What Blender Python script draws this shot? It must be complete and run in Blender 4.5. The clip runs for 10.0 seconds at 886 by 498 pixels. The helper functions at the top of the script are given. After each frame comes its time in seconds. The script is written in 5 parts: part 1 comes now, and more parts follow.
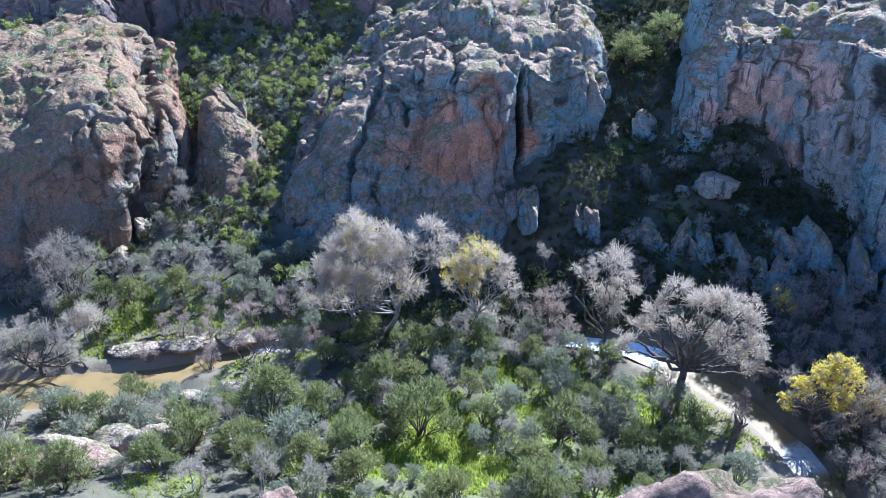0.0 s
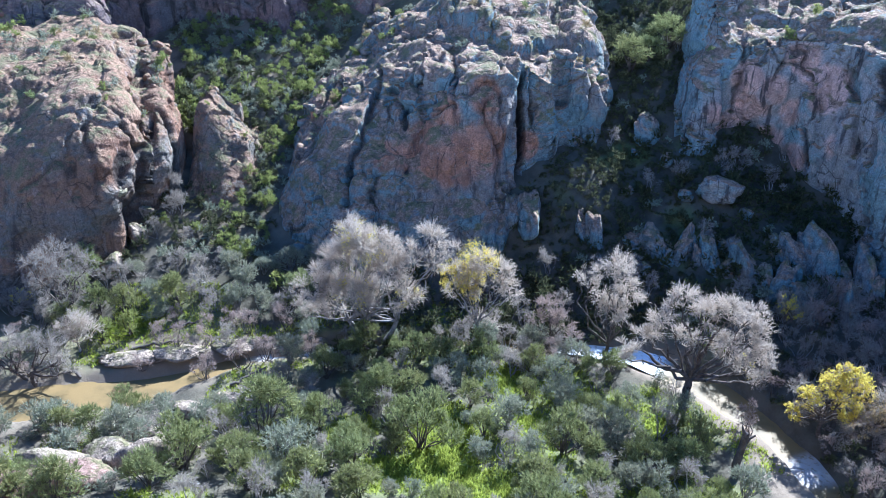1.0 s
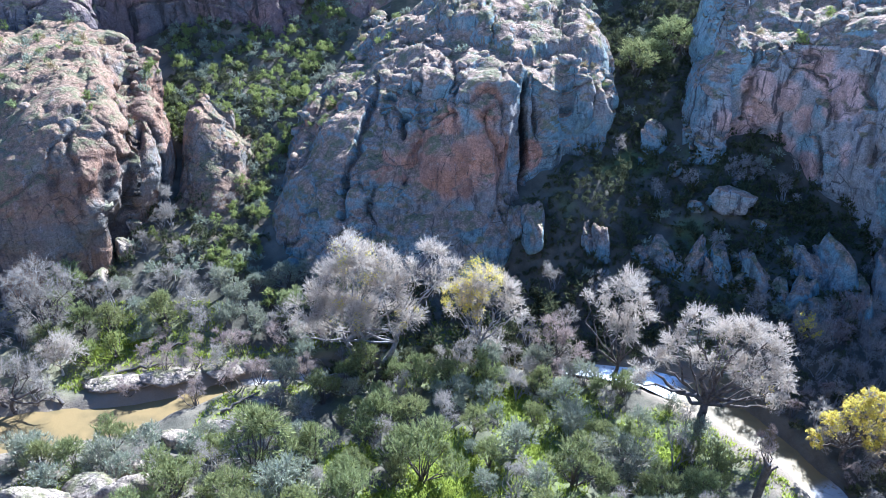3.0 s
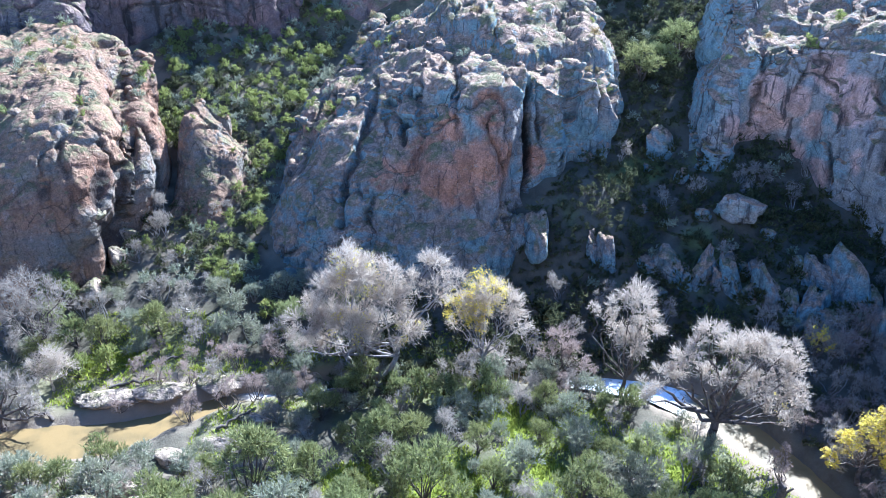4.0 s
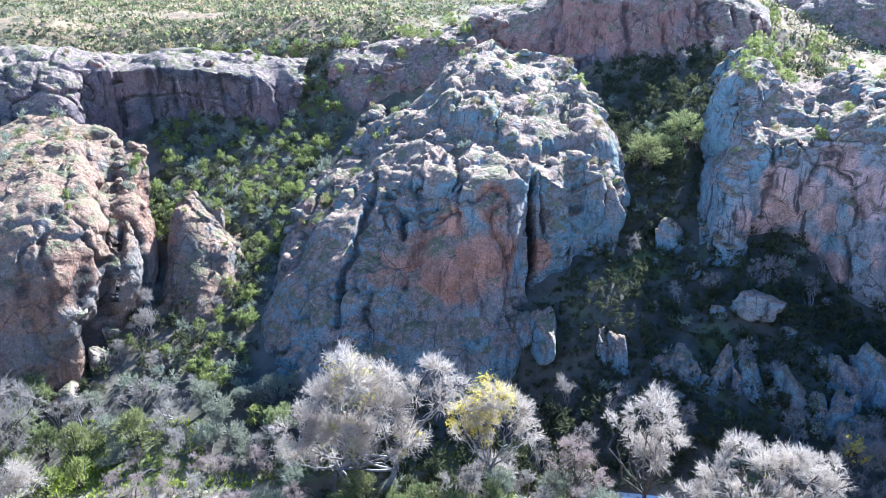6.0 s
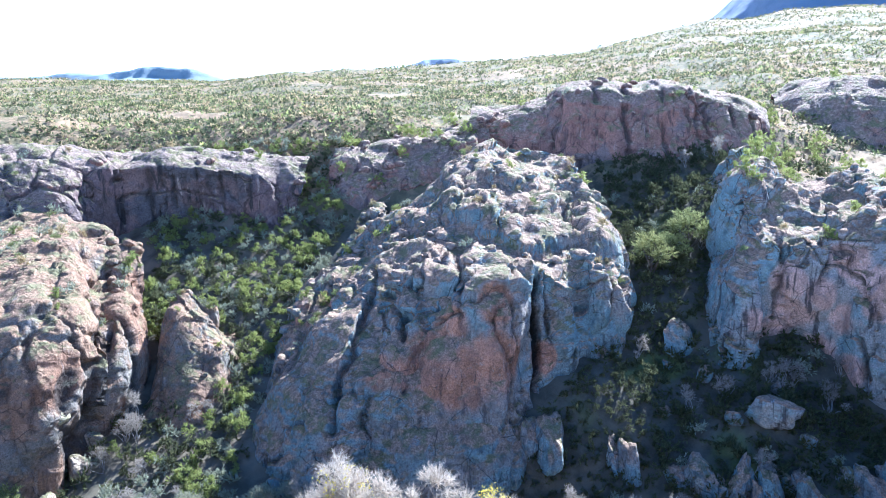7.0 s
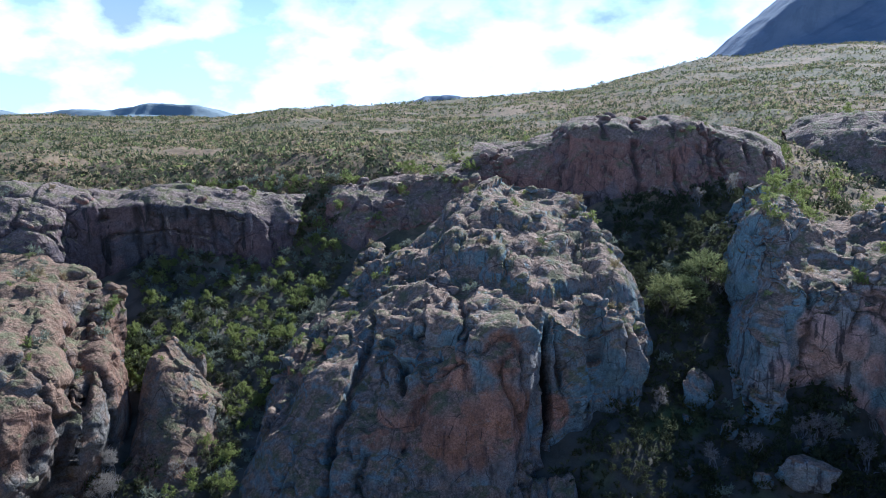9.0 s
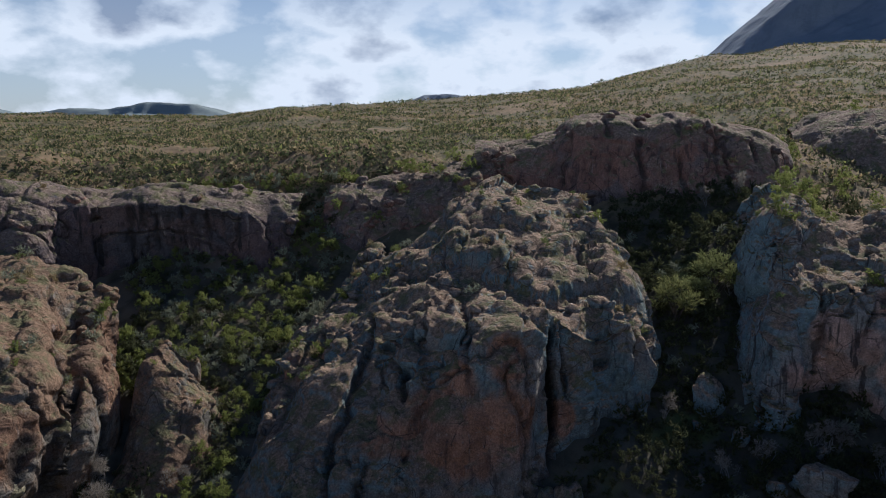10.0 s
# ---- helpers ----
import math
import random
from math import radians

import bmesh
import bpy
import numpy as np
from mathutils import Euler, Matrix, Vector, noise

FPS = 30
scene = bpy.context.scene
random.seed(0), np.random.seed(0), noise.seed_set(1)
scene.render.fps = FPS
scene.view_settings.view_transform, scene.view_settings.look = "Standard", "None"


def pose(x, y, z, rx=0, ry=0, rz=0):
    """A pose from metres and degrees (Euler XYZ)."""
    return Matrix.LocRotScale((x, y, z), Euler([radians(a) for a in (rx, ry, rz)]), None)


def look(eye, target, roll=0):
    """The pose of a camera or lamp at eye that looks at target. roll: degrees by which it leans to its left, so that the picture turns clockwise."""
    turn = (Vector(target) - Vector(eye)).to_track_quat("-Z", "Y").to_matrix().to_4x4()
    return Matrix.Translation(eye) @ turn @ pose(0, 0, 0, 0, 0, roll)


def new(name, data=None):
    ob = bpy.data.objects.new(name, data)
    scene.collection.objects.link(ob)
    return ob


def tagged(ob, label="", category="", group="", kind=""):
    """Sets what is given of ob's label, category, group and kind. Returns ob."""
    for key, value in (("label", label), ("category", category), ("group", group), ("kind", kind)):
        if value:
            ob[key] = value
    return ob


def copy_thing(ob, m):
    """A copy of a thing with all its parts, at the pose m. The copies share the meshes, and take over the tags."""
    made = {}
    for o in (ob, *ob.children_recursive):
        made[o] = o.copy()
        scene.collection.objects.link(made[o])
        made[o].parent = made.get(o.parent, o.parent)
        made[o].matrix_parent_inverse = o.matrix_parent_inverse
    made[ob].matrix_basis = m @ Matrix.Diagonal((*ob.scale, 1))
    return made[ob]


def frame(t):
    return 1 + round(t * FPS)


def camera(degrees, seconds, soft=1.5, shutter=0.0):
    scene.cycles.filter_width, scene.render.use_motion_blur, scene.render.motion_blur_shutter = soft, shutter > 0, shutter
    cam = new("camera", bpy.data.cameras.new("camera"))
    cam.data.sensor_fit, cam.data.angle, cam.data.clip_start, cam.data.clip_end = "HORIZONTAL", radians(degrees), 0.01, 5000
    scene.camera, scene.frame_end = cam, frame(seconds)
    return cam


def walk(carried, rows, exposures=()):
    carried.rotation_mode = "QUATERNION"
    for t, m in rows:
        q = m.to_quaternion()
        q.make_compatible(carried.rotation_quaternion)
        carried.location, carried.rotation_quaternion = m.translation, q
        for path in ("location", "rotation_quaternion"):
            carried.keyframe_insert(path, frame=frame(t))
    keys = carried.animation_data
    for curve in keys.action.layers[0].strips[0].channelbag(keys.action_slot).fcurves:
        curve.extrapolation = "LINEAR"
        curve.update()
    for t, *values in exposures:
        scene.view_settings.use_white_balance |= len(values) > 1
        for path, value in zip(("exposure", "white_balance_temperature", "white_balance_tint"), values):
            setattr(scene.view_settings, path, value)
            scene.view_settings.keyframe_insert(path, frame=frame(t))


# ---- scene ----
cam = camera(59.9, 10.0, 0.9)
PATH = [
    (0, (0.075, 0.023, 39.926), (0.037, 1.839, 39.089), 0.6),
    (0.5, (-0.03, 0.759, 39.916), (-0.065, 2.575, 39.079), 0.6),
    (1, (-0.142, 1.554, 39.902), (-0.175, 3.37, 39.065), 0.6),
    (1.5, (-0.245, 2.354, 39.881), (-0.275, 4.171, 39.044), 0.6),
    (2, (-0.367, 3.295, 39.881), (-0.395, 5.112, 39.044), 0.6),
    (2.5, (-0.502, 4.291, 39.882), (-0.528, 6.107, 39.044), 0.5),
    (4, (-1.035, 7.534, 39.899), (-1.054, 9.35, 39.062), 0.5),
    (4.5, (-1.154, 8.682, 39.885), (-1.173, 10.5, 39.051), 0.5),
    (5, (-1.307, 9.714, 39.82), (-1.324, 11.539, 39.002), 0.5),
    (5.3, (-1.414, 10.29, 39.727), (-1.433, 12.13, 38.944), 0.5),
    (5.5, (-1.486, 10.661, 39.675), (-1.499, 12.517, 38.931), 0.5),
    (5.7, (-1.55, 11.099, 39.647), (-1.561, 12.971, 38.944), 0.5),
    (7, (-1.779, 14.177, 39.441), (-1.793, 16.138, 39.046), 0.6),
    (7.5, (-1.856, 15.398, 39.502), (-1.87, 17.371, 39.174), 0.6),
    (8, (-1.919, 16.764, 39.541), (-1.934, 18.74, 39.237), 0.6),
    (8.5, (-1.976, 18.13, 39.488), (-1.991, 20.107, 39.186), 0.6),
    (9, (-2.053, 19.452, 39.359), (-2.069, 21.429, 39.054), 0.6),
    (9.5, (-2.202, 20.671, 39.226), (-2.216, 22.648, 38.919), 0.6),
    (10, (-2.388, 21.824, 39.144), (-2.4, 23.8, 38.837), 0.6),
]
walk(cam, [(t, look(eye, target, roll)) for t, eye, target, roll in PATH],
     [(0, 1.93, 4100, 9), (2.5, 2.14, 4100, 9), (4.5, 2.38, 4110, 9), (5.7, 2.44, 4150, 9), (7.0, 2.43, 4150, 9), (7.5, 1.73, 4180, 9), (8.0, 1.23, 4150, 9), (9.0, 0.88, 4220, 9), (9.5, 0.70, 4400, 9), (10.0, -0.08, 4880, 9)])

# ---- world, sun, exposure ----
SUN_AZ, SUN_EL = 31.0, 39.0      # degrees right of straight ahead (+y), and above the horizon
sun_data = bpy.data.lights.new("sun", "SUN")
sun_data.energy, sun_data.angle, sun_data.color = 5.0, radians(0.55), (1.0, 0.81, 0.58)
sun = new("sun", sun_data)
sun.matrix_world = pose(0, 0, 200, SUN_EL - 90, 0, -SUN_AZ)


def make_world():
    world = bpy.data.worlds.new("sky")
    world.use_nodes = True
    scene.world = world
    nt = world.node_tree
    nt.nodes.clear()
    N = lambda kind: nt.nodes.new(kind)
    sky = N("ShaderNodeTexSky")
    sky.sky_type, sky.sun_disc = "NISHITA", False
    sky.sun_elevation, sky.sun_rotation = radians(SUN_EL), radians(SUN_AZ)
    sky.air_density, sky.dust_density, sky.ozone_density = 1.0, 0.3, 2.5
    # broken cloud
    geo = N("ShaderNodeTexCoord")
    sep = N("ShaderNodeSeparateXYZ")
    nt.links.new(geo.outputs["Generated"], sep.inputs[0])
    comb = N("ShaderNodeMapping")       # heaped clouds, wider than they are tall
    comb.inputs["Scale"].default_value = (1.0, 1.0, 1.7)
    comb.inputs["Location"].default_value = (0.35, 0.1, 0.2)
    nt.links.new(geo.outputs["Generated"], comb.inputs[0])
    cloud = N("ShaderNodeTexNoise")
    cloud.inputs["Scale"].default_value, cloud.inputs["Detail"].default_value = 6.5, 9.0
    cloud.inputs["Roughness"].default_value = 0.52
    nt.links.new(comb.outputs[0], cloud.inputs["Vector"])
    ramp = N("ShaderNodeValToRGB")
    ramp.color_ramp.elements[0].position, ramp.color_ramp.elements[1].position = 0.40, 0.50
    ramp.color_ramp.elements[0].color = (0.40, 0.40, 0.40, 1)     # a thin veil between the clouds
    nt.links.new(cloud.outputs["Fac"], ramp.inputs[0])
    shade = N("ShaderNodeValToRGB")     # thick middles of the clouds are grey
    shade.color_ramp.elements[0].position, shade.color_ramp.elements[1].position = 0.54, 0.66
    shade.color_ramp.elements[0].color = (18.5, 16.8, 14.6, 1)
    shade.color_ramp.elements[1].color = (7.4, 7.4, 7.7, 1)
    nt.links.new(cloud.outputs["Fac"], shade.inputs[0])
    low = N("ShaderNodeMapRange")       # the clouds bank up towards the horizon and leave the zenith clear
    low.inputs[1].default_value, low.inputs[2].default_value = 0.25, 0.11
    nt.links.new(sep.outputs[2], low.inputs[0])
    cover = N("ShaderNodeMath"); cover.operation = "MULTIPLY"
    nt.links.new(ramp.outputs[0], cover.inputs[0]); nt.links.new(low.outputs[0], cover.inputs[1])
    mix = N("ShaderNodeMix"); mix.data_type = "RGBA"
    nt.links.new(cover.outputs[0], mix.inputs[0])
    nt.links.new(sky.outputs[0], mix.inputs[6]); nt.links.new(shade.outputs[0], mix.inputs[7])
    bg = N("ShaderNodeBackground"); bg.inputs[1].default_value = 0.05
    nt.links.new(mix.outputs[2], bg.inputs[0])
    out = N("ShaderNodeOutputWorld")
    nt.links.new(bg.outputs[0], out.inputs[0])


make_world()

# ---- noise on arrays ----


def hash01(ix, iy, iz, seed):
    h = (ix * 374761393 + iy * 668265263 + iz * 2147483647 + seed * 974634777) & 0xFFFFFFFF
    h = ((h ^ (h >> 13)) * 1274126177) & 0xFFFFFFFF
    h = ((h ^ (h >> 16)) * 2246822519) & 0xFFFFFFFF
    return ((h ^ (h >> 15)) & 0xFFFFFF) / float(0xFFFFFF)


def vnoise(p, seed=0):
    """Smooth value noise in -1..1 at an array of points (n, 3)."""
    i = np.floor(p).astype(np.int64)
    f = p - i
    f = f * f * f * (f * (f * 6 - 15) + 10)
    out = 0
    for dx in (0, 1):
        wx = f[:, 0] if dx else 1 - f[:, 0]
        for dy in (0, 1):
            wy = f[:, 1] if dy else 1 - f[:, 1]
            for dz in (0, 1):
                wz = f[:, 2] if dz else 1 - f[:, 2]
                out = out + wx * wy * wz * hash01(i[:, 0] + dx, i[:, 1] + dy, i[:, 2] + dz, seed)
    return out * 2 - 1


def fbm(p, octaves=4, seed=0, gain=0.5):
    total, amp, norm = 0, 1.0, 0
    for k in range(octaves):
        total = total + amp * vnoise(p * 2.03 ** k + 17.3 * k, seed + k)
        norm += amp
        amp *= gain
    return total / norm


def ridged(p, octaves=3, seed=0):
    total, amp, norm = 0, 1.0, 0
    for k in range(octaves):
        total = total + amp * (1 - np.abs(vnoise(p * 2.1 ** k + 9.1 * k, seed + k)) * 2)
        norm += amp
        amp *= 0.5
    return total / norm


def cells(p, seed=0):
    """Distances to the nearest and second nearest feature point, the nearest cell's own number, and a slanting plane in each cell."""
    i = np.floor(p).astype(np.int64)
    d1 = np.full(len(p), 9.0); d2 = d1.copy(); own = np.zeros(len(p)); slant = np.zeros(len(p))
    for dx in (-1, 0, 1):
        for dy in (-1, 0, 1):
            for dz in (-1, 0, 1):
                c = i + np.array([dx, dy, dz])
                q = [c[:, a] + hash01(c[:, 0], c[:, 1], c[:, 2], seed + 31 * a) for a in range(3)]
                d = np.sqrt((p[:, 0] - q[0]) ** 2 + (p[:, 1] - q[1]) ** 2 + (p[:, 2] - q[2]) ** 2)
                near = d < d1
                d2 = np.where(near, d1, np.minimum(d2, d))
                own = np.where(near, hash01(c[:, 0], c[:, 1], c[:, 2], seed + 97), own)
                plane = sum((p[:, a] - q[a]) * (hash01(c[:, 0], c[:, 1], c[:, 2], seed + 7 + 13 * a) - 0.5) for a in range(3))
                slant = np.where(near, plane, slant)
                d1 = np.where(near, d, d1)
    return d1, d2, own, 2.0 * slant


def smooth(a, b, x):
    t = np.clip((x - a) / (b - a), 0, 1)
    return t * t * (3 - 2 * t)


# ---- materials ----


class Nodes:
    """A short way to write node materials."""

    def __init__(self, name):
        self.mat = bpy.data.materials.new(name)
        self.mat.use_nodes = True
        self.nt = self.mat.node_tree
        self.nt.nodes.clear()
        self.out = self.nt.nodes.new("ShaderNodeOutputMaterial")

    def put(self, socket, value):
        if isinstance(value, bpy.types.NodeSocket):
            self.nt.links.new(value, socket)
        elif isinstance(value, tuple) and len(value) == 3 and socket.type == "RGBA":
            socket.default_value = (*value, 1)
        else:
            socket.default_value = value

    def position(self, sx=1, sy=1, sz=1):
        g = self.nt.nodes.new("ShaderNodeNewGeometry")
        m = self.nt.nodes.new("ShaderNodeMapping")
        self.nt.links.new(g.outputs["Position"], m.inputs[0])
        m.inputs["Scale"].default_value = (sx, sy, sz)
        return m.outputs[0]

    def object_position(self):
        return self.nt.nodes.new("ShaderNodeTexCoord").outputs["Object"]

    def noise(self, vector, scale, detail=4.0, rough=0.55, distort=0.0):
        n = self.nt.nodes.new("ShaderNodeTexNoise")
        self.put(n.inputs["Vector"], vector)
        n.inputs["Scale"].default_value, n.inputs["Detail"].default_value = scale, detail
        n.inputs["Roughness"].default_value, n.inputs["Distortion"].default_value = rough, distort
        return n.outputs["Fac"]

    def voronoi(self, vector, scale, feature="DISTANCE_TO_EDGE"):
        n = self.nt.nodes.new("ShaderNodeTexVoronoi")
        n.feature = feature
        self.put(n.inputs["Vector"], vector)
        n.inputs["Scale"].default_value = scale
        return n.outputs["Distance"]

    def ramp(self, fac, lo, hi):
        n = self.nt.nodes.new("ShaderNodeMapRange")
        n.interpolation_type = "SMOOTHSTEP"
        self.put(n.inputs[0], fac)
        n.inputs[1].default_value, n.inputs[2].default_value = lo, hi
        return n.outputs[0]

    def math(self, op, a, b=0.0):
        n = self.nt.nodes.new("ShaderNodeMath")
        n.operation = op
        self.put(n.inputs[0], a); self.put(n.inputs[1], b)
        return n.outputs[0]

    def mix(self, fac, a, b):
        n = self.nt.nodes.new("ShaderNodeMix")
        n.data_type = "RGBA"
        self.put(n.inputs[0], fac); self.put(n.inputs[6], a); self.put(n.inputs[7], b)
        return n.outputs[2]

    def tone(self, fac, colour, gain):
        """The colour, multiplied by gain where fac is 1."""
        n = self.nt.nodes.new("ShaderNodeMix")
        n.data_type, n.blend_type = "RGBA", "MULTIPLY"
        self.put(n.inputs[0], fac); self.put(n.inputs[6], colour)
        self.put(n.inputs[7], gain if isinstance(gain, bpy.types.NodeSocket) else (gain, gain, gain))
        return n.outputs[2]

    def attribute(self, name):
        n = self.nt.nodes.new("ShaderNodeAttribute")
        n.attribute_name = name
        return n.outputs["Fac"]

    def upness(self):
        g = self.nt.nodes.new("ShaderNodeNewGeometry")
        s = self.nt.nodes.new("ShaderNodeSeparateXYZ")
        self.nt.links.new(g.outputs["Normal"], s.inputs[0])
        return s.outputs[2]

    def island(self):
        return self.nt.nodes.new("ShaderNodeNewGeometry").outputs["Random Per Island"]

    def own(self):
        return self.nt.nodes.new("ShaderNodeObjectInfo").outputs["Random"]

    def bump(self, height, strength, distance):
        n = self.nt.nodes.new("ShaderNodeBump")
        self.put(n.inputs["Height"], height)
        n.inputs["Strength"].default_value, n.inputs["Distance"].default_value = strength, distance
        return n.outputs[0]

    def solid(self, colour, rough=0.9, normal=None, **more):
        b = self.nt.nodes.new("ShaderNodeBsdfPrincipled")
        self.put(b.inputs["Base Color"], colour)
        self.put(b.inputs["Roughness"], rough)
        b.inputs["Specular IOR Level"].default_value = more.get("gloss", 0.2)
        if normal is not None:
            self.put(b.inputs["Normal"], normal)
        self.nt.links.new(b.outputs[0], self.out.inputs[0])
        return self.mat

    def leafy(self, colour, through_colour, share):
        d = self.nt.nodes.new("ShaderNodeBsdfDiffuse")
        t = self.nt.nodes.new("ShaderNodeBsdfTranslucent")
        m = self.nt.nodes.new("ShaderNodeMixShader")
        self.put(d.inputs[0], colour); self.put(t.inputs[0], through_colour)
        m.inputs[0].default_value = share
        self.nt.links.new(d.outputs[0], m.inputs[1]); self.nt.links.new(t.outputs[0], m.inputs[2])
        self.nt.links.new(m.outputs[0], self.out.inputs[0])
        return self.mat


def rock_material(name, stone, lichen, warm, top, streak=0.55):
    n = Nodes(name)
    p = n.position()
    broad = n.noise(p, 0.15, 6, 0.55, 0.6)
    c = n.mix(n.ramp(n.math("ADD", broad, n.math("MULTIPLY", n.math("SUBTRACT", n.noise(p, 1.3, 6, 0.65), 0.5), 0.25)), 0.45, 0.58), lichen, stone)
    warm_c = n.mix(n.ramp(n.noise(n.position(1, 1, 0.4), 0.5, 7, 0.68, 0.5), 0.35, 0.65), tuple(v * 0.55 for v in warm), warm)
    c = n.mix(n.attribute("pink"), c, warm_c)
    # lichen: pale blotches, dark crusts, at several sizes
    c = n.tone(n.math("MULTIPLY", n.ramp(n.noise(p, 0.75, 8, 0.72), 0.52, 0.64), n.math("SUBTRACT", 0.85, n.math("MULTIPLY", n.attribute("pink"), 0.55))), c, 0.52)
    c = n.mix(n.math("MULTIPLY", n.ramp(n.noise(p, 1.6, 7, 0.75, 0.4), 0.54, 0.70), 0.35), c, tuple(min(0.6, 1.4 * v) for v in lichen))
    bare = n.math("SUBTRACT", 0.85, n.math("MULTIPLY", n.attribute("pink"), 0.6))
    c = n.tone(n.math("MULTIPLY", n.ramp(n.noise(p, 2.9, 6, 0.75), 0.56, 0.70), bare), c, 0.42)
    # water streaks down the face
    runs = n.noise(n.position(0.9, 0.9, 0.05), 1.0, 6, 0.62, 0.3)
    c = n.mix(n.math("MULTIPLY", n.ramp(runs, 0.54, 0.64), streak), c, (0.060, 0.054, 0.054))
    c = n.mix(n.math("MULTIPLY", n.ramp(n.noise(n.position(0.7, 0.7, 0.06), 1.3, 5, 0.6), 0.60, 0.70), 0.5), c, (0.50, 0.41, 0.35))
    # weathered, dusty flats
    flat = n.math("MULTIPLY", n.ramp(n.upness(), 0.32, 0.68), n.ramp(n.noise(p, 0.9, 6, 0.65), 0.28, 0.48))
    c = n.mix(flat, c, n.mix(n.ramp(n.noise(p, 0.5, 7, 0.7), 0.46, 0.60), n.mix(n.ramp(n.noise(p, 2.0, 7, 0.7), 0.4, 0.6), top, tuple(0.6 * v for v in top)), (0.20, 0.18, 0.09)))
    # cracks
    # cracks, painted dark; the attribute also holds the shade of deep clefts
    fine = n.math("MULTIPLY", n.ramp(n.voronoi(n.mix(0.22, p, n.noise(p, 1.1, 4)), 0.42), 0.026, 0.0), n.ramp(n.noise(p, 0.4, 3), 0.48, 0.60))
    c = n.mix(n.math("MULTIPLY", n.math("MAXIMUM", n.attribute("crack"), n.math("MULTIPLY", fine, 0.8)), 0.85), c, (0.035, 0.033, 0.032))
    c = n.tone(1.0, c, n.mix(n.ramp(n.noise(p, 6.0, 6, 0.75), 0.32, 0.68), (0.60, 0.60, 0.60), (1.24, 1.24, 1.24)))
    h = n.math("ADD", n.noise(p, 1.5, 10, 0.70), n.math("MULTIPLY", n.noise(p, 7.0, 6, 0.75), 0.45))
    # plates with sharp broken edges, at two sizes
    bent = n.mix(0.12, p, n.noise(p, 1.7, 3))
    for size, weight in ((0.55, 0.55), (1.5, 0.30)):
        plate = n.math("MINIMUM", n.voronoi(bent, size), 0.16)
        h = n.math("ADD", h, n.math("MULTIPLY", n.math("MULTIPLY", plate, weight / 0.16), n.ramp(n.noise(p, size * 0.5, 3), 0.40, 0.60)))
    return n.solid(c, 0.93, n.bump(h, 1.0, 0.27))


def leaf_material(name, dark, light, share=0.35):
    n = Nodes(name)
    c = n.mix(n.island(), dark, light)
    c = n.mix(n.math("MULTIPLY", n.own(), 0.6), c, n.mix(n.island(), tuple(0.7 * v for v in dark), tuple(v * k for v, k in zip(light, (1.15, 0.95, 0.8)))))
    return n.leafy(c, n.mix(0.5, c, tuple(min(1, 1.5 * v) for v in light)), share)


def bark_material(name, dark, light, scale=3.0):
    n = Nodes(name)
    p = n.object_position()
    c = n.mix(n.ramp(n.noise(p, scale, 5, 0.65), 0.35, 0.65), dark, light)
    c = n.mix(n.math("MULTIPLY", n.island(), 0.45), c, light)
    return n.solid(c, 0.9, n.bump(n.noise(p, 9.0, 4), 0.5, 0.03))


ROCK_GREY = rock_material("rock_grey", (0.315, 0.285, 0.25), (0.24, 0.305, 0.305), (0.52, 0.29, 0.19), (0.42, 0.29, 0.195))
ROCK_BUFF = rock_material("rock_buff", (0.37, 0.35, 0.32), (0.27, 0.345, 0.345), (0.80, 0.54, 0.43), (0.40, 0.275, 0.185), 0.85)
ROCK_TAN = rock_material("rock_tan", (0.32, 0.205, 0.13), (0.235, 0.21, 0.175), (0.36, 0.21, 0.13), (0.33, 0.215, 0.135), 0.45)
ROCK_RED = rock_material("rock_red", (0.35, 0.195, 0.145), (0.245, 0.185, 0.165), (0.40, 0.22, 0.16), (0.40, 0.29, 0.21), 0.6)
ROCK_DARK = rock_material("rock_dark", (0.20, 0.145, 0.135), (0.135, 0.125, 0.13), (0.27, 0.17, 0.15), (0.33, 0.245, 0.19), 0.95)
ROCK_PALE = rock_material("rock_pale", (0.43, 0.335, 0.245), (0.36, 0.305, 0.24), (0.43, 0.30, 0.21), (0.45, 0.355, 0.26), 0.15)
ROCK_YELLOW = rock_material("rock_yellow", (0.52, 0.45, 0.26), (0.40, 0.36, 0.24), (0.50, 0.40, 0.25), (0.54, 0.46, 0.30), 0.2)
ROCK_NEAR = rock_material("rock_near", (0.37, 0.225, 0.165), (0.30, 0.215, 0.17), (0.35, 0.20, 0.145), (0.39, 0.26, 0.20), 0.1)


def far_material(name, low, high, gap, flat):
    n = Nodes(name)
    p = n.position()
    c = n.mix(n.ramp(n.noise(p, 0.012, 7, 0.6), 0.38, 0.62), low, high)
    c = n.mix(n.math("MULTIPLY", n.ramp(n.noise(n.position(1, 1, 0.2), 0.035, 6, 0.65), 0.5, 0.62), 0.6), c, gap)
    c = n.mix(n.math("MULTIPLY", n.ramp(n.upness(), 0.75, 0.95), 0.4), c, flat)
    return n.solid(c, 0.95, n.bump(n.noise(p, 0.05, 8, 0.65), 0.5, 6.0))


# pale blue base colours: the haze of distance is painted into these heights
ROCK_HAZE = far_material("rock_haze", (0.195, 0.225, 0.275), (0.235, 0.265, 0.315), (0.16, 0.19, 0.235), (0.18, 0.215, 0.255))
HILL_HAZE = far_material("hill_haze", (0.22, 0.26, 0.28), (0.28, 0.315, 0.31), (0.19, 0.225, 0.245), (0.22, 0.26, 0.25))

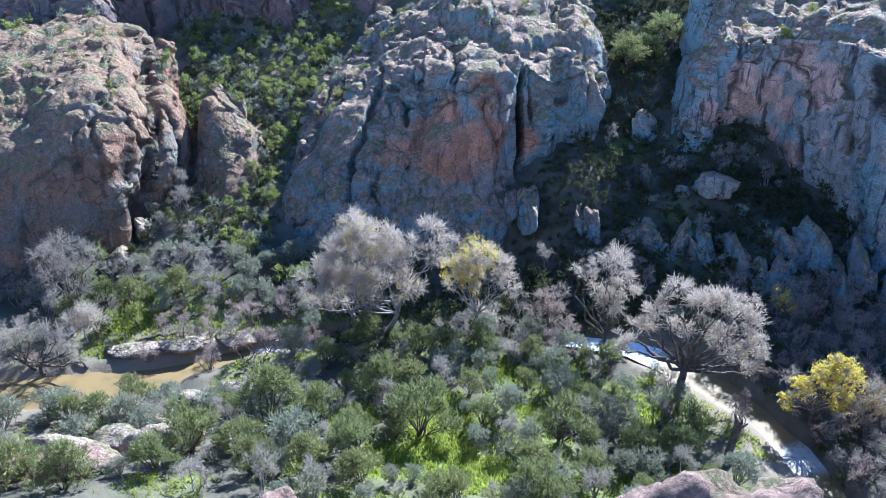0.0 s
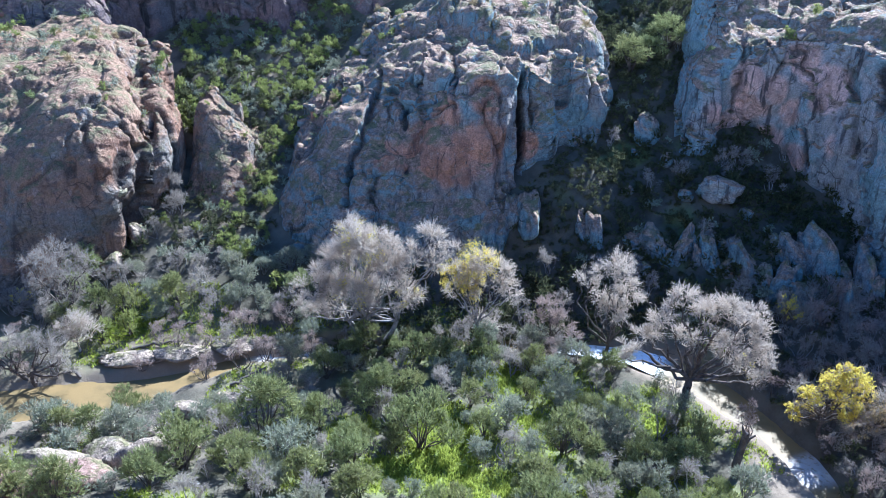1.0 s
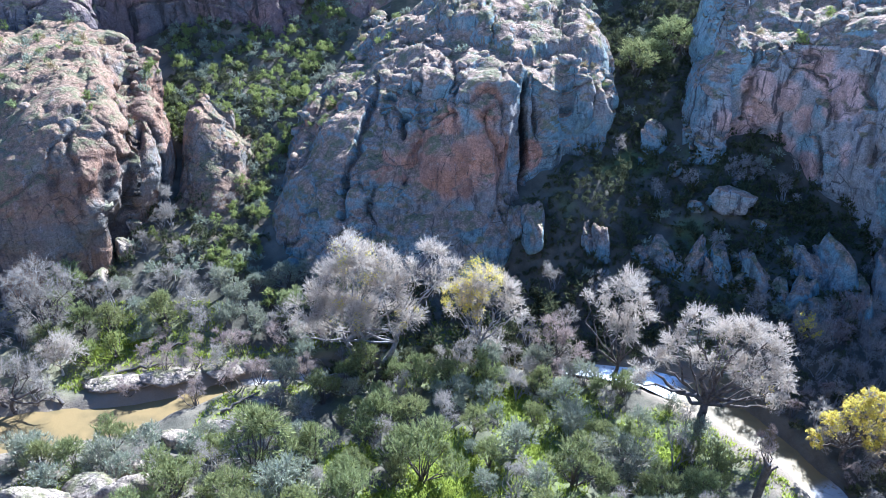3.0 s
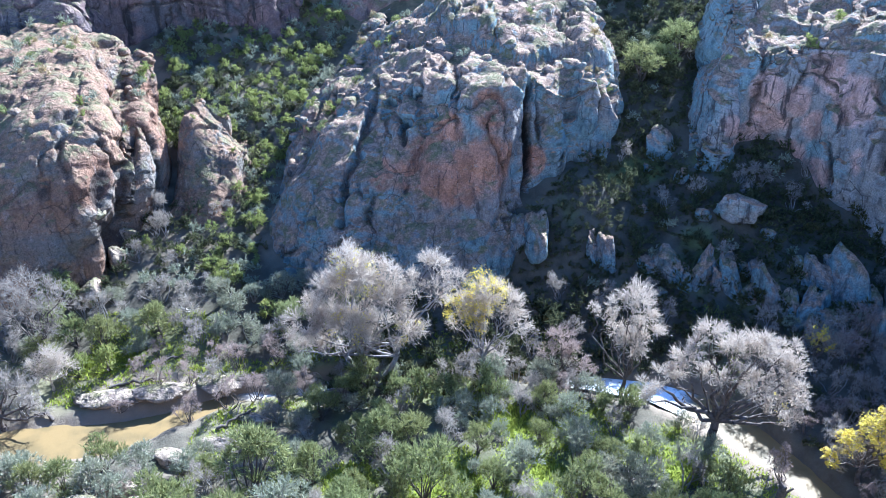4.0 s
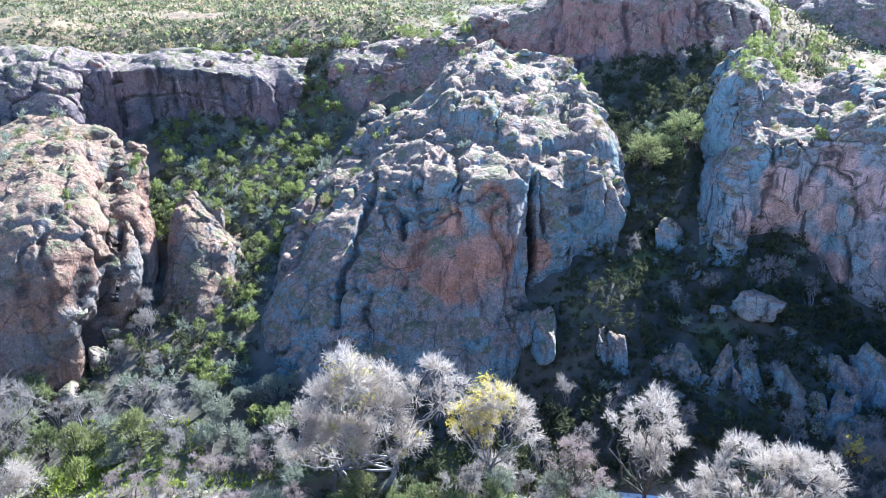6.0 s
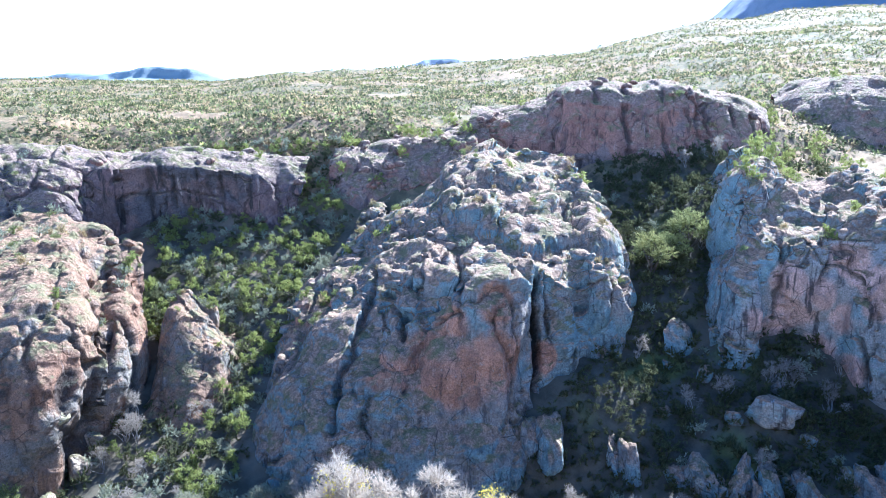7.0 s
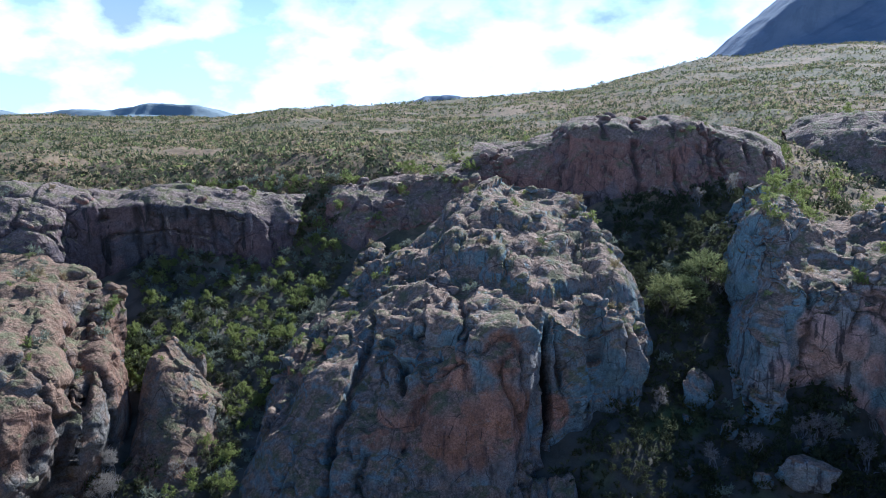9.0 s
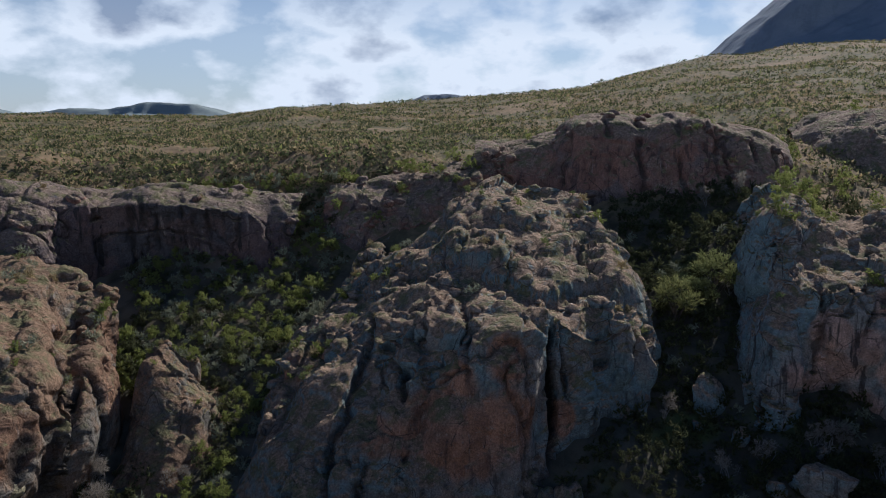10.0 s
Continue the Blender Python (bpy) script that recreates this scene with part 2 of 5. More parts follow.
LEAF_OLIVE = leaf_material("leaf_olive", (0.085, 0.105, 0.038), (0.37, 0.39, 0.165), 0.24)
LEAF_GREY = leaf_material("leaf_grey_green", (0.115, 0.13, 0.088), (0.43, 0.44, 0.315), 0.22)
LEAF_BRIGHT = leaf_material("leaf_bright", (0.10, 0.125, 0.036), (0.35, 0.375, 0.12), 0.4)
# dark olive scrub, darkened further to put the gully's shade into its colour
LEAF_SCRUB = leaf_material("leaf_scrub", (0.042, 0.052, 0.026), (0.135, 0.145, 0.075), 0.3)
LEAF_YELLOW = leaf_material("leaf_yellow", (0.42, 0.345, 0.045), (0.74, 0.615, 0.12), 0.45)
LEAF_DRY = leaf_material("leaf_dry", (0.22, 0.175, 0.09), (0.46, 0.385, 0.22), 0.3)
GRASS = leaf_material("grass", (0.12, 0.15, 0.024), (0.36, 0.41, 0.06), 0.5)


def twig_material(name, dark, light):
    n = Nodes(name)
    c = n.mix(n.island(), dark, light)
    c = n.mix(n.math("MULTIPLY", n.ramp(n.noise(n.object_position(), 0.5, 3), 0.4, 0.6), 0.35), c, dark)
    return n.leafy(c, c, 0.42)


BARK_DARK = bark_material("bark_dark", (0.055, 0.045, 0.038), (0.15, 0.125, 0.105))
BARK_GREY = bark_material("bark_grey", (0.13, 0.115, 0.10), (0.33, 0.30, 0.27))
TWIG_PALE = twig_material("twig_pale", (0.40, 0.345, 0.28), (0.74, 0.65, 0.535))
TWIG_GREY = twig_material("twig_grey", (0.23, 0.20, 0.165), (0.52, 0.465, 0.40))
TWIG_MAUVE = twig_material("twig_mauve", (0.26, 0.20, 0.17), (0.53, 0.435, 0.375))


def ground_material():
    n = Nodes("ground")
    p = n.position()
    soil = n.mix(n.ramp(n.noise(p, 0.35, 7, 0.65), 0.36, 0.62), (0.045, 0.040, 0.026), (0.115, 0.098, 0.066))
    soil = n.mix(n.math("MULTIPLY", n.ramp(n.noise(p, 2.1, 6, 0.7), 0.52, 0.66), 0.7), soil, (0.09, 0.085, 0.06))
    # the plain: tan gravel nearly hidden by low scrub, in drifts
    gravel = n.mix(n.ramp(n.noise(p, 0.5, 7, 0.7), 0.35, 0.65), (0.335, 0.225, 0.12), (0.20, 0.135, 0.07))
    brush = n.mix(n.ramp(n.noise(p, 0.35, 6, 0.7), 0.35, 0.65), (0.075, 0.066, 0.028), (0.185, 0.150, 0.062))
    drift = n.math("ADD", n.noise(p, 0.028, 6, 0.6), n.math("MULTIPLY", n.noise(p, 0.55, 6, 0.75), 0.9))
    plain = n.mix(n.ramp(drift, 0.88, 1.06), brush, gravel)
    c = n.mix(n.attribute("plateau"), soil, plain)
    c = n.mix(n.attribute("sand"), c, n.mix(n.noise(p, 0.9, 7, 0.7), (0.29, 0.225, 0.155), (0.165, 0.13, 0.09)))
    blades = n.noise(p, 5.0, 5, 0.7)
    c = n.mix(n.attribute("grass"), c, n.mix(blades, (0.10, 0.125, 0.022), (0.29, 0.345, 0.05)))
    c = n.mix(0.15, c, n.mix(n.noise(p, 9.0, 4, 0.7), (0.05, 0.045, 0.03), (0.40, 0.36, 0.28)))
    h = n.math("ADD", n.noise(p, 1.2, 8, 0.7), n.math("MULTIPLY", n.noise(p, 6.0, 5, 0.7), 0.5))
    return n.solid(c, 0.95, n.bump(h, 0.8, 0.18))


def water_material():
    n = Nodes("water")
    p = n.position()
    c = n.mix(n.ramp(n.noise(p, 0.35, 4), 0.4, 0.6), (0.22, 0.155, 0.062), (0.165, 0.122, 0.052))
    # white of the rapids, with the sun's sparkle painted in along with it
    foam_glint = n.math("MULTIPLY", n.attribute("foam_glint"), n.ramp(n.noise(p, 2.4, 6, 0.7), 0.30, 0.50))
    c = n.mix(foam_glint, c, (0.86, 0.87, 0.88))
    h = n.math("ADD", n.noise(n.position(1.0, 0.5, 1), 2.5, 4, 0.6), n.math("MULTIPLY", foam_glint, 2.0))
    m = n.solid(c, n.math("ADD", 0.52, n.math("MULTIPLY", foam_glint, 0.4)), n.bump(h, 0.5, 0.05), gloss=0.10)
    return m


GROUND, WATER = ground_material(), water_material()

# ---- mesh building ----


def mesh_of(name, verts, faces, material, flat=False, attributes=None):
    """A mesh from arrays: verts (n, 3) and faces (m, 3 or 4)."""
    verts, faces = np.asarray(verts, np.float32), np.asarray(faces, np.int32)
    me = bpy.data.meshes.new(name)
    me.vertices.add(len(verts)); me.vertices.foreach_set("co", verts.ravel())
    k = faces.shape[1]
    me.loops.add(faces.size); me.loops.foreach_set("vertex_index", faces.ravel())
    me.polygons.add(len(faces)); me.polygons.foreach_set("loop_start", np.arange(0, faces.size, k, dtype=np.int32))
    if not flat:
        me.polygons.foreach_set("use_smooth", np.ones(len(faces), bool))
    me.update(calc_edges=True)
    for key, values in (attributes or {}).items():
        a = me.attributes.new(key, "FLOAT", "POINT")
        a.data.foreach_set("value", np.asarray(values, np.float32).ravel())
    me.materials.append(material)
    return me


def part(name, me, parent, label=""):
    ob = new(name, me)
    ob.parent = parent
    return tagged(ob, label)


def sheet_faces(nu, nv):
    i = np.arange(nu * nv).reshape(nu, nv)
    return np.stack([i[:-1, :-1], i[1:, :-1], i[1:, 1:], i[:-1, 1:]], -1).reshape(-1, 4)


def sheet_normals(P):
    n = np.cross(np.gradient(P, axis=0), np.gradient(P, axis=1))
    return n / np.maximum(np.linalg.norm(n, axis=-1, keepdims=True), 1e-9)


# ---- the lie of the land ----
# knots of the ground: x, y, height
KNOTS_NEAR = [(-60, -30, 26), (0, -30, 27), (60, -30, 26), (-60, 4, 23), (0, 6, 26), (60, 4, 22), (-50, 30, 8), (0, 27, 9), (50, 28, 5),
              (-48, 44, 2.6), (-22, 43, 2.6), (0, 43, 0.6), (20, 42, 0.3), (45, 44, -0.5), (-20, 54, 0.2), (3, 55, 0.2), (40, 58, 0.5), (-48, 62, 0.4)]
KNOTS_WALL = [(-20, 66, 0.2), (2, 66, -0.3), (16, 70, 0.2), (-45, 72, 0.8), (-32, 77, 3), (-26, 78, 3.4), (-10, 77, 1.5), (6, 78, 2), (7.2, 81, 6.0), (11, 84, 9.8), (14, 87, 12), (21, 79, 6.2), (33, 66, 1.5),
              (19, 86, 10), (28, 83, 9.8), (37, 83, 8.2), (22, 92, 14), (24, 101, 19.5), (27, 106, 22.5), (27, 114, 26), (34, 122, 30), (19, 118, 25.5)]
KNOTS_HIGH = [(-26, 90, 8), (-25, 102, 12.4), (-33, 108, 16.5), (-22, 114, 17.8), (-28, 115, 19), (-20, 124, 24), (-18, 132, 30.6), (-48, 118, 21), (-70, 118, 27),
              (-37, 135, 31), (-60, 140, 31), (0, 142, 34), (20, 142, 38), (40, 140, 37.5), (52, 132, 30.5), (66, 128, 30), (60, 100, 24), (75, 140, 31)]
KNOTS = np.array(KNOTS_NEAR + KNOTS_WALL + KNOTS_HIGH, float)


def spline_weights():
    d = np.linalg.norm(KNOTS[:, None, :2] - KNOTS[None, :, :2], axis=-1)
    A = np.zeros((len(KNOTS) + 3,) * 2)
    A[:-3, :-3] = np.where(d > 0, d * d * np.log(d + 1e-9), 0) + np.eye(len(KNOTS)) * 3.0
    A[:-3, -3], A[:-3, -2:] = 1, KNOTS[:, :2]
    A[-3:, :-3] = A[:-3, -3:].T
    return np.linalg.solve(A, np.concatenate([KNOTS[:, 2], np.zeros(3)]))


WEIGHTS = spline_weights()
CREEK = np.array([(-70, 50), (-46, 53), (-36, 56.2), (-28, 58.4), (-20, 63.5), (-8, 67.0), (4, 68.2), (12, 67.0), (17.5, 65.9), (21.6, 63.4), (24.4, 60), (26.6, 56.2), (28.4, 52), (29.4, 46), (31, 38), (36, 20), (40, -20)], float)
CREEK_HALF = np.array([3, 2.4, 2.4, 1.6, 0.8, 0.8, 0.8, 0.8, 1.1, 1.7, 1.5, 1.2, 1.1, 1.0, 1.0, 2, 2])
LANES = [(-1.0, 50.0, 2.6, 5.0), (-4.6, 46.6, 2.8, 2.2), (2.2, 45.4, 2.8, 2.2), (16.8, 55.4, 1.6, 1.6), (9.9, 59.0, 2.4, 1.6), (4.2, 60.4, 2.2, 2.2), (-32.6, 67.2, 2.4, 1.8), (-8.4, 52.4, 1.8, 1.6), (6.6, 53.4, 1.6, 2.2)]      # grassy openings: x, y and both half widths


def lane(x, y):
    """1 in the grassy openings between the shrubs, falling to 0 outside them."""
    best = np.zeros(np.shape(x))
    for cx, cy, a, b in LANES:
        best = np.maximum(best, smooth(1.5, 0.7, np.hypot((x - cx) / a, (y - cy) / b)))
    return best


def creek_at(x, y):
    """Distance to the creek's line and its half width there."""
    best, half = np.full(x.shape, 1e9), np.zeros(x.shape)
    for (ax, ay), (bx, by), wa, wb in zip(CREEK[:-1], CREEK[1:], CREEK_HALF[:-1], CREEK_HALF[1:]):
        t = np.clip(((x - ax) * (bx - ax) + (y - ay) * (by - ay)) / ((bx - ax) ** 2 + (by - ay) ** 2), 0, 1)
        d = np.hypot(x - ax - t * (bx - ax), y - ay - t * (by - ay))
        half = np.where(d < best, wa + t * (wb - wa), half)
        best = np.minimum(best, d)
    return best, half


def far_height(x, y):
    """The rising plain and the hill beyond the canyon's rim."""
    r = np.maximum(np.hypot(x, y - 17), 60)
    a = np.clip(np.degrees(np.arctan2(x, np.maximum(y - 17, 1))), -75, 75)
    s = np.interp(a, [-75, -28, -17, -12, 0, 9, 17, 26, 32, 75], [0.026, 0.027, 0.033, 0.056, 0.070, 0.094, 0.130, 0.146, 0.140, 0.12])
    crest = np.interp(a, [-30, -10, 10, 30], [620, 420, 430, 560])
    d = np.minimum(r, crest) - 118 + np.maximum(r - crest, 0) * 0.05
    return 32.8 + s * d


def land(x, y, detail=True):
    """Height of the ground at arrays x, y."""
    x, y = np.asarray(x, float), np.asarray(y, float)
    shape = x.shape
    x, y = x.ravel(), y.ravel()
    xc, yc = np.clip(x, -80, 85), np.clip(y, -40, 150)
    z = np.full(x.shape, WEIGHTS[-3]) + WEIGHTS[-2] * xc + WEIGHTS[-1] * yc
    for (kx, ky, _), w in zip(KNOTS, WEIGHTS[:-3]):
        d2 = (xc - kx) ** 2 + (yc - ky) ** 2
        z += w * 0.5 * d2 * np.log(d2 + 1e-9)
    k = smooth(128, 165, y)
    z = z * (1 - k) + far_height(x, y) * k
    d, half = creek_at(x, y)
    bed = np.interp(x, [-40, -10, 12, 22, 30], [-1.6, -1.5, -1.5, -1.8, -2.6])
    z = np.where(y < 80, z + (np.minimum(bed, z) - z) * (1 - smooth(0.75, 1.9, d / np.maximum(half, 0.5))), z)
    if detail:
        p = np.stack([x, y, np.zeros_like(x)], 1)
        far = smooth(120, 400, y)
        z += fbm(p / 7, 4, 3) * (0.5 + 0.8 * smooth(70, 95, y) * (1 - far)) + fbm(p / 1.6, 3, 9) * 0.22 * (1 - far) + far * 4 * fbm(p / 60, 4, 5) + smooth(130, 170, y) * smooth(420, 300, y) * 1.5 * fbm(p / 22, 3, 6) + smooth(90, 150, y) * (1 - far) * 1.2 * fbm(p / 18, 3, 8)
    return z.reshape(shape)


def land_at(x, y):
    return float(land(np.array([x]), np.array([y]))[0])


def spread(lo, hi, step, reach, grow):
    """Even steps between lo and hi, and ever wider ones out to reach on both sides."""
    mid = list(np.arange(lo, hi + step, step))
    out, s = [], step
    v = hi
    while v < reach:
        s *= grow; v += s; out.append(v)
    back, s, v = [], step, lo
    while v > -reach:
        s *= grow; v -= s; back.append(v)
    return np.array(back[::-1] + mid + out)


def build_ground():
    xs = spread(-62, 62, 0.6, 4200, 1.10)
    ys = spread(36, 150, 0.55, 4300, 1.05)
    ys = ys[ys > -300]
    X, Y = np.meshgrid(xs, ys, indexing="ij")
    Z = land(X, Y)
    P = np.stack([X, Y, Z], -1).reshape(-1, 3)
    flat = P * (1, 1, 0)
    d, half = creek_at(P[:, 0], P[:, 1])
    grass = 0.45 * smooth(0.06, 0.26, fbm(flat / 6.5, 4, 21)) * smooth(36, 42, P[:, 1]) * smooth(76, 66, P[:, 1]) * smooth(40, 28, np.abs(P[:, 0] + 10))
    rough_lane = lane(P[:, 0] + 0.9 * fbm(flat / 1.5, 2, 33), P[:, 1] + 0.9 * fbm(flat / 1.5, 2, 34))
    floor_grass = 0.25 * smooth(-0.2, 0.25, fbm(flat / 3.2, 4, 23)) * smooth(38, 42, P[:, 1]) * smooth(64, 60, P[:, 1]) * smooth(-24, -14, P[:, 0]) * smooth(22, 18, P[:, 0])
    grass = np.maximum(np.maximum(grass, floor_grass), rough_lane)
    sand = smooth(2.9, 1.2, d / np.maximum(half, 0.9) + 0.8 * fbm(flat / 3, 3, 25)) * (P[:, 1] < 75)
    sand = np.maximum(sand, smooth(5.5, 2.5, np.hypot((P[:, 0] + 26) * 0.5, P[:, 1] - 62.5) + 2 * fbm(flat / 3, 3, 26)))
    scree = 0.55 * smooth(-0.05, 0.2, fbm(flat / 2.2, 4, 37)) * smooth(76, 84, P[:, 1]) * smooth(128, 118, P[:, 1]) * smooth(-16, -22, P[:, 0])
    sand = np.maximum(sand, scree)
    # the open bank on the near side of the lower creek; brush on the other side, its soil dark also to paint in the
    # shadow
    line = np.interp(P[:, 1], [38, 46, 52, 56.2, 60, 63.4, 65.9], [31, 29.4, 28.4, 26.6, 24.4, 21.6, 17.5]) - 0.9
    lower = smooth(44, 47, P[:, 1]) * smooth(65, 63, P[:, 1])
    sand = np.maximum(sand, lower * smooth(4.4, 3.2, line - P[:, 0] + 1.2 * fbm(flat / 2, 3, 27)) * (P[:, 0] <= line))
    sand = sand * (1 - 0.85 * (P[:, 1] < 65) * smooth(0.2, 0.9, P[:, 0] - line))
    sand = np.maximum(sand, 0.5 * smooth(70, 66, P[:, 1]) * smooth(-11, -16, P[:, 0]) * smooth(44, 50, P[:, 1]) * smooth(-0.25, 0.15, fbm(flat / 4, 4, 29)))
    sand = sand * (1 - 0.85 * smooth(-12, -8, P[:, 0]) * smooth(11, 7, P[:, 0]))      # no pale sand under the cottonwoods: the shade there is put into the ground colour
    grass = np.maximum(grass, 0.55 * smooth(0.0, 0.25, fbm(flat / 5, 4, 22)) * smooth(66, 72, P[:, 1]) * smooth(118, 108, P[:, 1]) * smooth(8, 14, P[:, 0]) * smooth(32, 27, P[:, 0]))
    plateau = smooth(112, 128, P[:, 1] + 6 * fbm(flat / 10, 3, 28))
    me = mesh_of("ground", P, sheet_faces(len(xs), len(ys)), GROUND, attributes={"grass": grass * (1 - sand), "sand": sand, "plateau": plateau})
    return tagged(new("ground", me), "canyon floor and rising desert plain of soil, grass and gravel", "ground", kind="structure")


def build_creek():
    n = 260
    t = np.linspace(0, len(CREEK) - 1, n)
    k = np.arange(len(CREEK))
    c = np.stack([np.interp(t, k, CREEK[:, 0]), np.interp(t, k, CREEK[:, 1])], 1)
    w = np.interp(t, k, CREEK_HALF) * 1.35
    side = np.gradient(c, axis=0)
    side = np.stack([-side[:, 1], side[:, 0]], 1) / np.linalg.norm(side, axis=1, keepdims=True)
    level = np.interp(c[:, 0], [-40, -10, 12, 18, 22, 26, 30], [-1.0, -1.0, -0.95, -1.05, -1.25, -1.6, -2.1])
    P = np.zeros((n, 9, 3))
    for j in range(9):
        P[:, j, :2] = c + side * (w * (j / 4 - 1))[:, None]
        P[:, j, 2] = level
    foam_glint = np.repeat((1.4 * smooth(9, 12, c[:, 0]) * smooth(21, 18.5, c[:, 0]) * (c[:, 1] > 62) + 0.4 * smooth(53, 52, c[:, 1]) * smooth(48.5, 50, c[:, 1]) * smooth(26, 27.5, c[:, 0]) + 0.5 * smooth(-21, -17, c[:, 0]) * smooth(-8, -12, c[:, 0]))[:, None], 9, 1)
    foam_glint = np.clip(foam_glint, 0, 1)
    me = mesh_of("creek", P.reshape(-1, 3), sheet_faces(n, 9), WATER, attributes={"foam_glint": foam_glint})
    return tagged(new("creek_water", me), "muddy brown creek with white rapids between sandy banks", "creek", kind="structure")


build_ground()
build_creek()

# ---- rock formations ----
SURFACES = {}      # places and normals on each formation, to set plants on


def along(rows, n):
    """A smooth line (Catmull-Rom) through the rows, at n even steps of its length."""
    R = np.asarray(rows, float)
    R = np.concatenate([[2 * R[0] - R[1]], R, [2 * R[-1] - R[-2]]])
    t = np.linspace(0, len(rows) - 1 - 1e-6, 60 * len(rows))
    i = t.astype(int); f = (t - i)[:, None]
    a, b, c, d = R[i], R[i + 1], R[i + 2], R[i + 3]
    C = 0.5 * (2 * b + (c - a) * f + (2 * a - 5 * b + 4 * c - d) * f ** 2 + (3 * b - a - 3 * c + d) * f ** 3)
    s = np.concatenate([[0], np.cumsum(np.linalg.norm(np.diff(C[:, :6], axis=0), axis=1))])
    u = np.linspace(0, s[-1], n)
    return np.stack([np.interp(u, s, C[:, k]) for k in range(C.shape[1])], 1)


def formation(name, label, columns, material, nu, nv, seed, rough=1.0, block=3.2, pinks=(), blush=0.0, grooves=(), square=0.5, skirt=4.0, top_bulge=1.0, bulges=(), calm=(), flute=0.0, cracks=()):
    """A rock mass. columns, from one end of the face to the other: foot, rim and back, each x, y, z.
    pinks: balls (x, y, z, r) of bare warm rock; grooves: clefts (x, y, width, depth, low, high) down the face;
    bulges: swellings (x, y, z, half width, half height, metres out); calm: balls (x, y, z, r) of smooth slab;
    cracks: (line of (x, z) down the face, width, depth)."""
    C = along(columns, nu)
    foot, rim, back = C[:, 0:3], C[:, 3:6], C[:, 6:9]
    n0, n1, n3 = int(nv * 0.10), int(nv * 0.52), int(nv * 0.06)
    n2 = nv - n0 - n1 - n3
    rows = []
    out = foot - rim
    out[:, 2] = 0
    out /= np.maximum(np.linalg.norm(out, axis=1, keepdims=True), 0.3)
    for s in np.linspace(0, 1, n0, endpoint=False):
        rows.append(foot + out * (1 - s) * 0.6 - np.array([0, 0, skirt]) * (1 - s))
    for s in np.linspace(0, 1, n1, endpoint=False):
        h = (1 - square) * s + square * (1 - math.cos(s * math.pi / 2))
        v = (1 - square) * s + square * math.sin(s * math.pi / 2)
        q = foot + (rim - foot) * np.array([h, h, v])
        rows.append(q)
    for s in np.linspace(0, 1, n2, endpoint=False):
        rows.append(rim + (back - rim) * s + np.array([0, 0, top_bulge * math.sin(math.pi * s)]))
    for s in np.linspace(0, 1, n3):
        rows.append(back + (back - rim) * 0.06 * s - np.array([0, 0, skirt * 1.5]) * s)
    P = np.stack(rows, 1)
    # ease the corner at the rim
    for _ in range(4):
        P[:, 1:-1] = 0.5 * P[:, 1:-1] + 0.25 * (P[:, :-2] + P[:, 2:])
    N = sheet_normals(P)
    if N[:, n0 + n1 // 2, 1].mean() > 0:
        N = -N
    q = P.reshape(-1, 3)
    # great bulges, then ribs and buttresses that run down the face
    d = 2.3 * fbm(q / np.array([8, 8, 15]), 3, seed) + 0.9 * fbm(q / np.array([3.8, 3.8, 12]), 2, seed + 5)
    still = np.ones(len(q))
    for cx, cy, cz, cr in calm:
        still = np.minimum(still, 0.30 + 0.70 * smooth(0.4, 1.2, np.linalg.norm(q - (cx, cy, cz), axis=1) / cr))
    d = d * still * rough
    for bx, by, bz, bw, bh, metres in bulges:
        e = ((q[:, 0] - bx) / bw) ** 2 + ((q[:, 2] - bz) / bh) ** 2 + ((q[:, 1] - by) / 9.0) ** 2
        e = e * (1 + 0.35 * fbm(q / 3, 2, seed + 70))
        d = d + metres * smooth(0.0, 0.9, 1 - e)
    P = P + N * d.reshape(nu, nv, 1)
    N2 = sheet_normals(P)
    N = np.where((N2 * N).sum(-1, keepdims=True) < 0, -N2, N2)
    q = P.reshape(-1, 3)
    warp = np.stack([fbm(q / 2.6, 3, seed + 40 + k) for k in range(3)], 1) * 0.32
    d1, d2, own, tilt1 = cells(q / np.array([block, block, block * 1.9]) + warp, seed + 11)
    e1, e2, own2, tilt2 = cells(q / (block * 0.42) + warp * 1.2, seed + 12)
    g1, g2, own3, tilt3 = cells(q / np.array([block * 1.7, block * 1.7, block * 5]) + warp * 0.7, seed + 14)
    crack = smooth(0.05, 0.0, d2 - d1) * smooth(0.52, 0.72, 0.5 + 0.7 * fbm(q / 6, 2, seed + 13))
    joint = smooth(0.055, 0.0, g2 - g1) * smooth(0.42, 0.62, 0.5 + 0.7 * fbm(q / 9, 2, seed + 18))
    joint, crack = joint * np.clip((still - 0.3) / 0.5, 0, 1), crack * np.clip((still - 0.2) / 0.5, 0, 1)
    small = smooth(0.08, 0.0, e2 - e1) * smooth(0.50, 0.66, 0.5 + 0.5 * fbm(q / 4, 2, seed + 15))
    pock = smooth(0.62, 0.75, 0.5 + 0.5 * vnoise(q / 0.9, seed + 16)) * smooth(0.5, 0.65, 0.5 + 0.5 * vnoise(q / 6, seed + 17))
    up = smooth(0.35, 0.8, N.reshape(-1, 3)[:, 2])       # flats break up into small blocks, faces stay massive
    # blocks, each cut off by a plane of its own
    d = block * (0.07 * tilt1 + (0.012 + 0.010 * up) * tilt2 + 0.16 * tilt3) + (own - 0.5) * (0.14 + 0.10 * up) + (own3 - 0.5) * 1.3 * smooth(0, 0.2, g2 - g1)
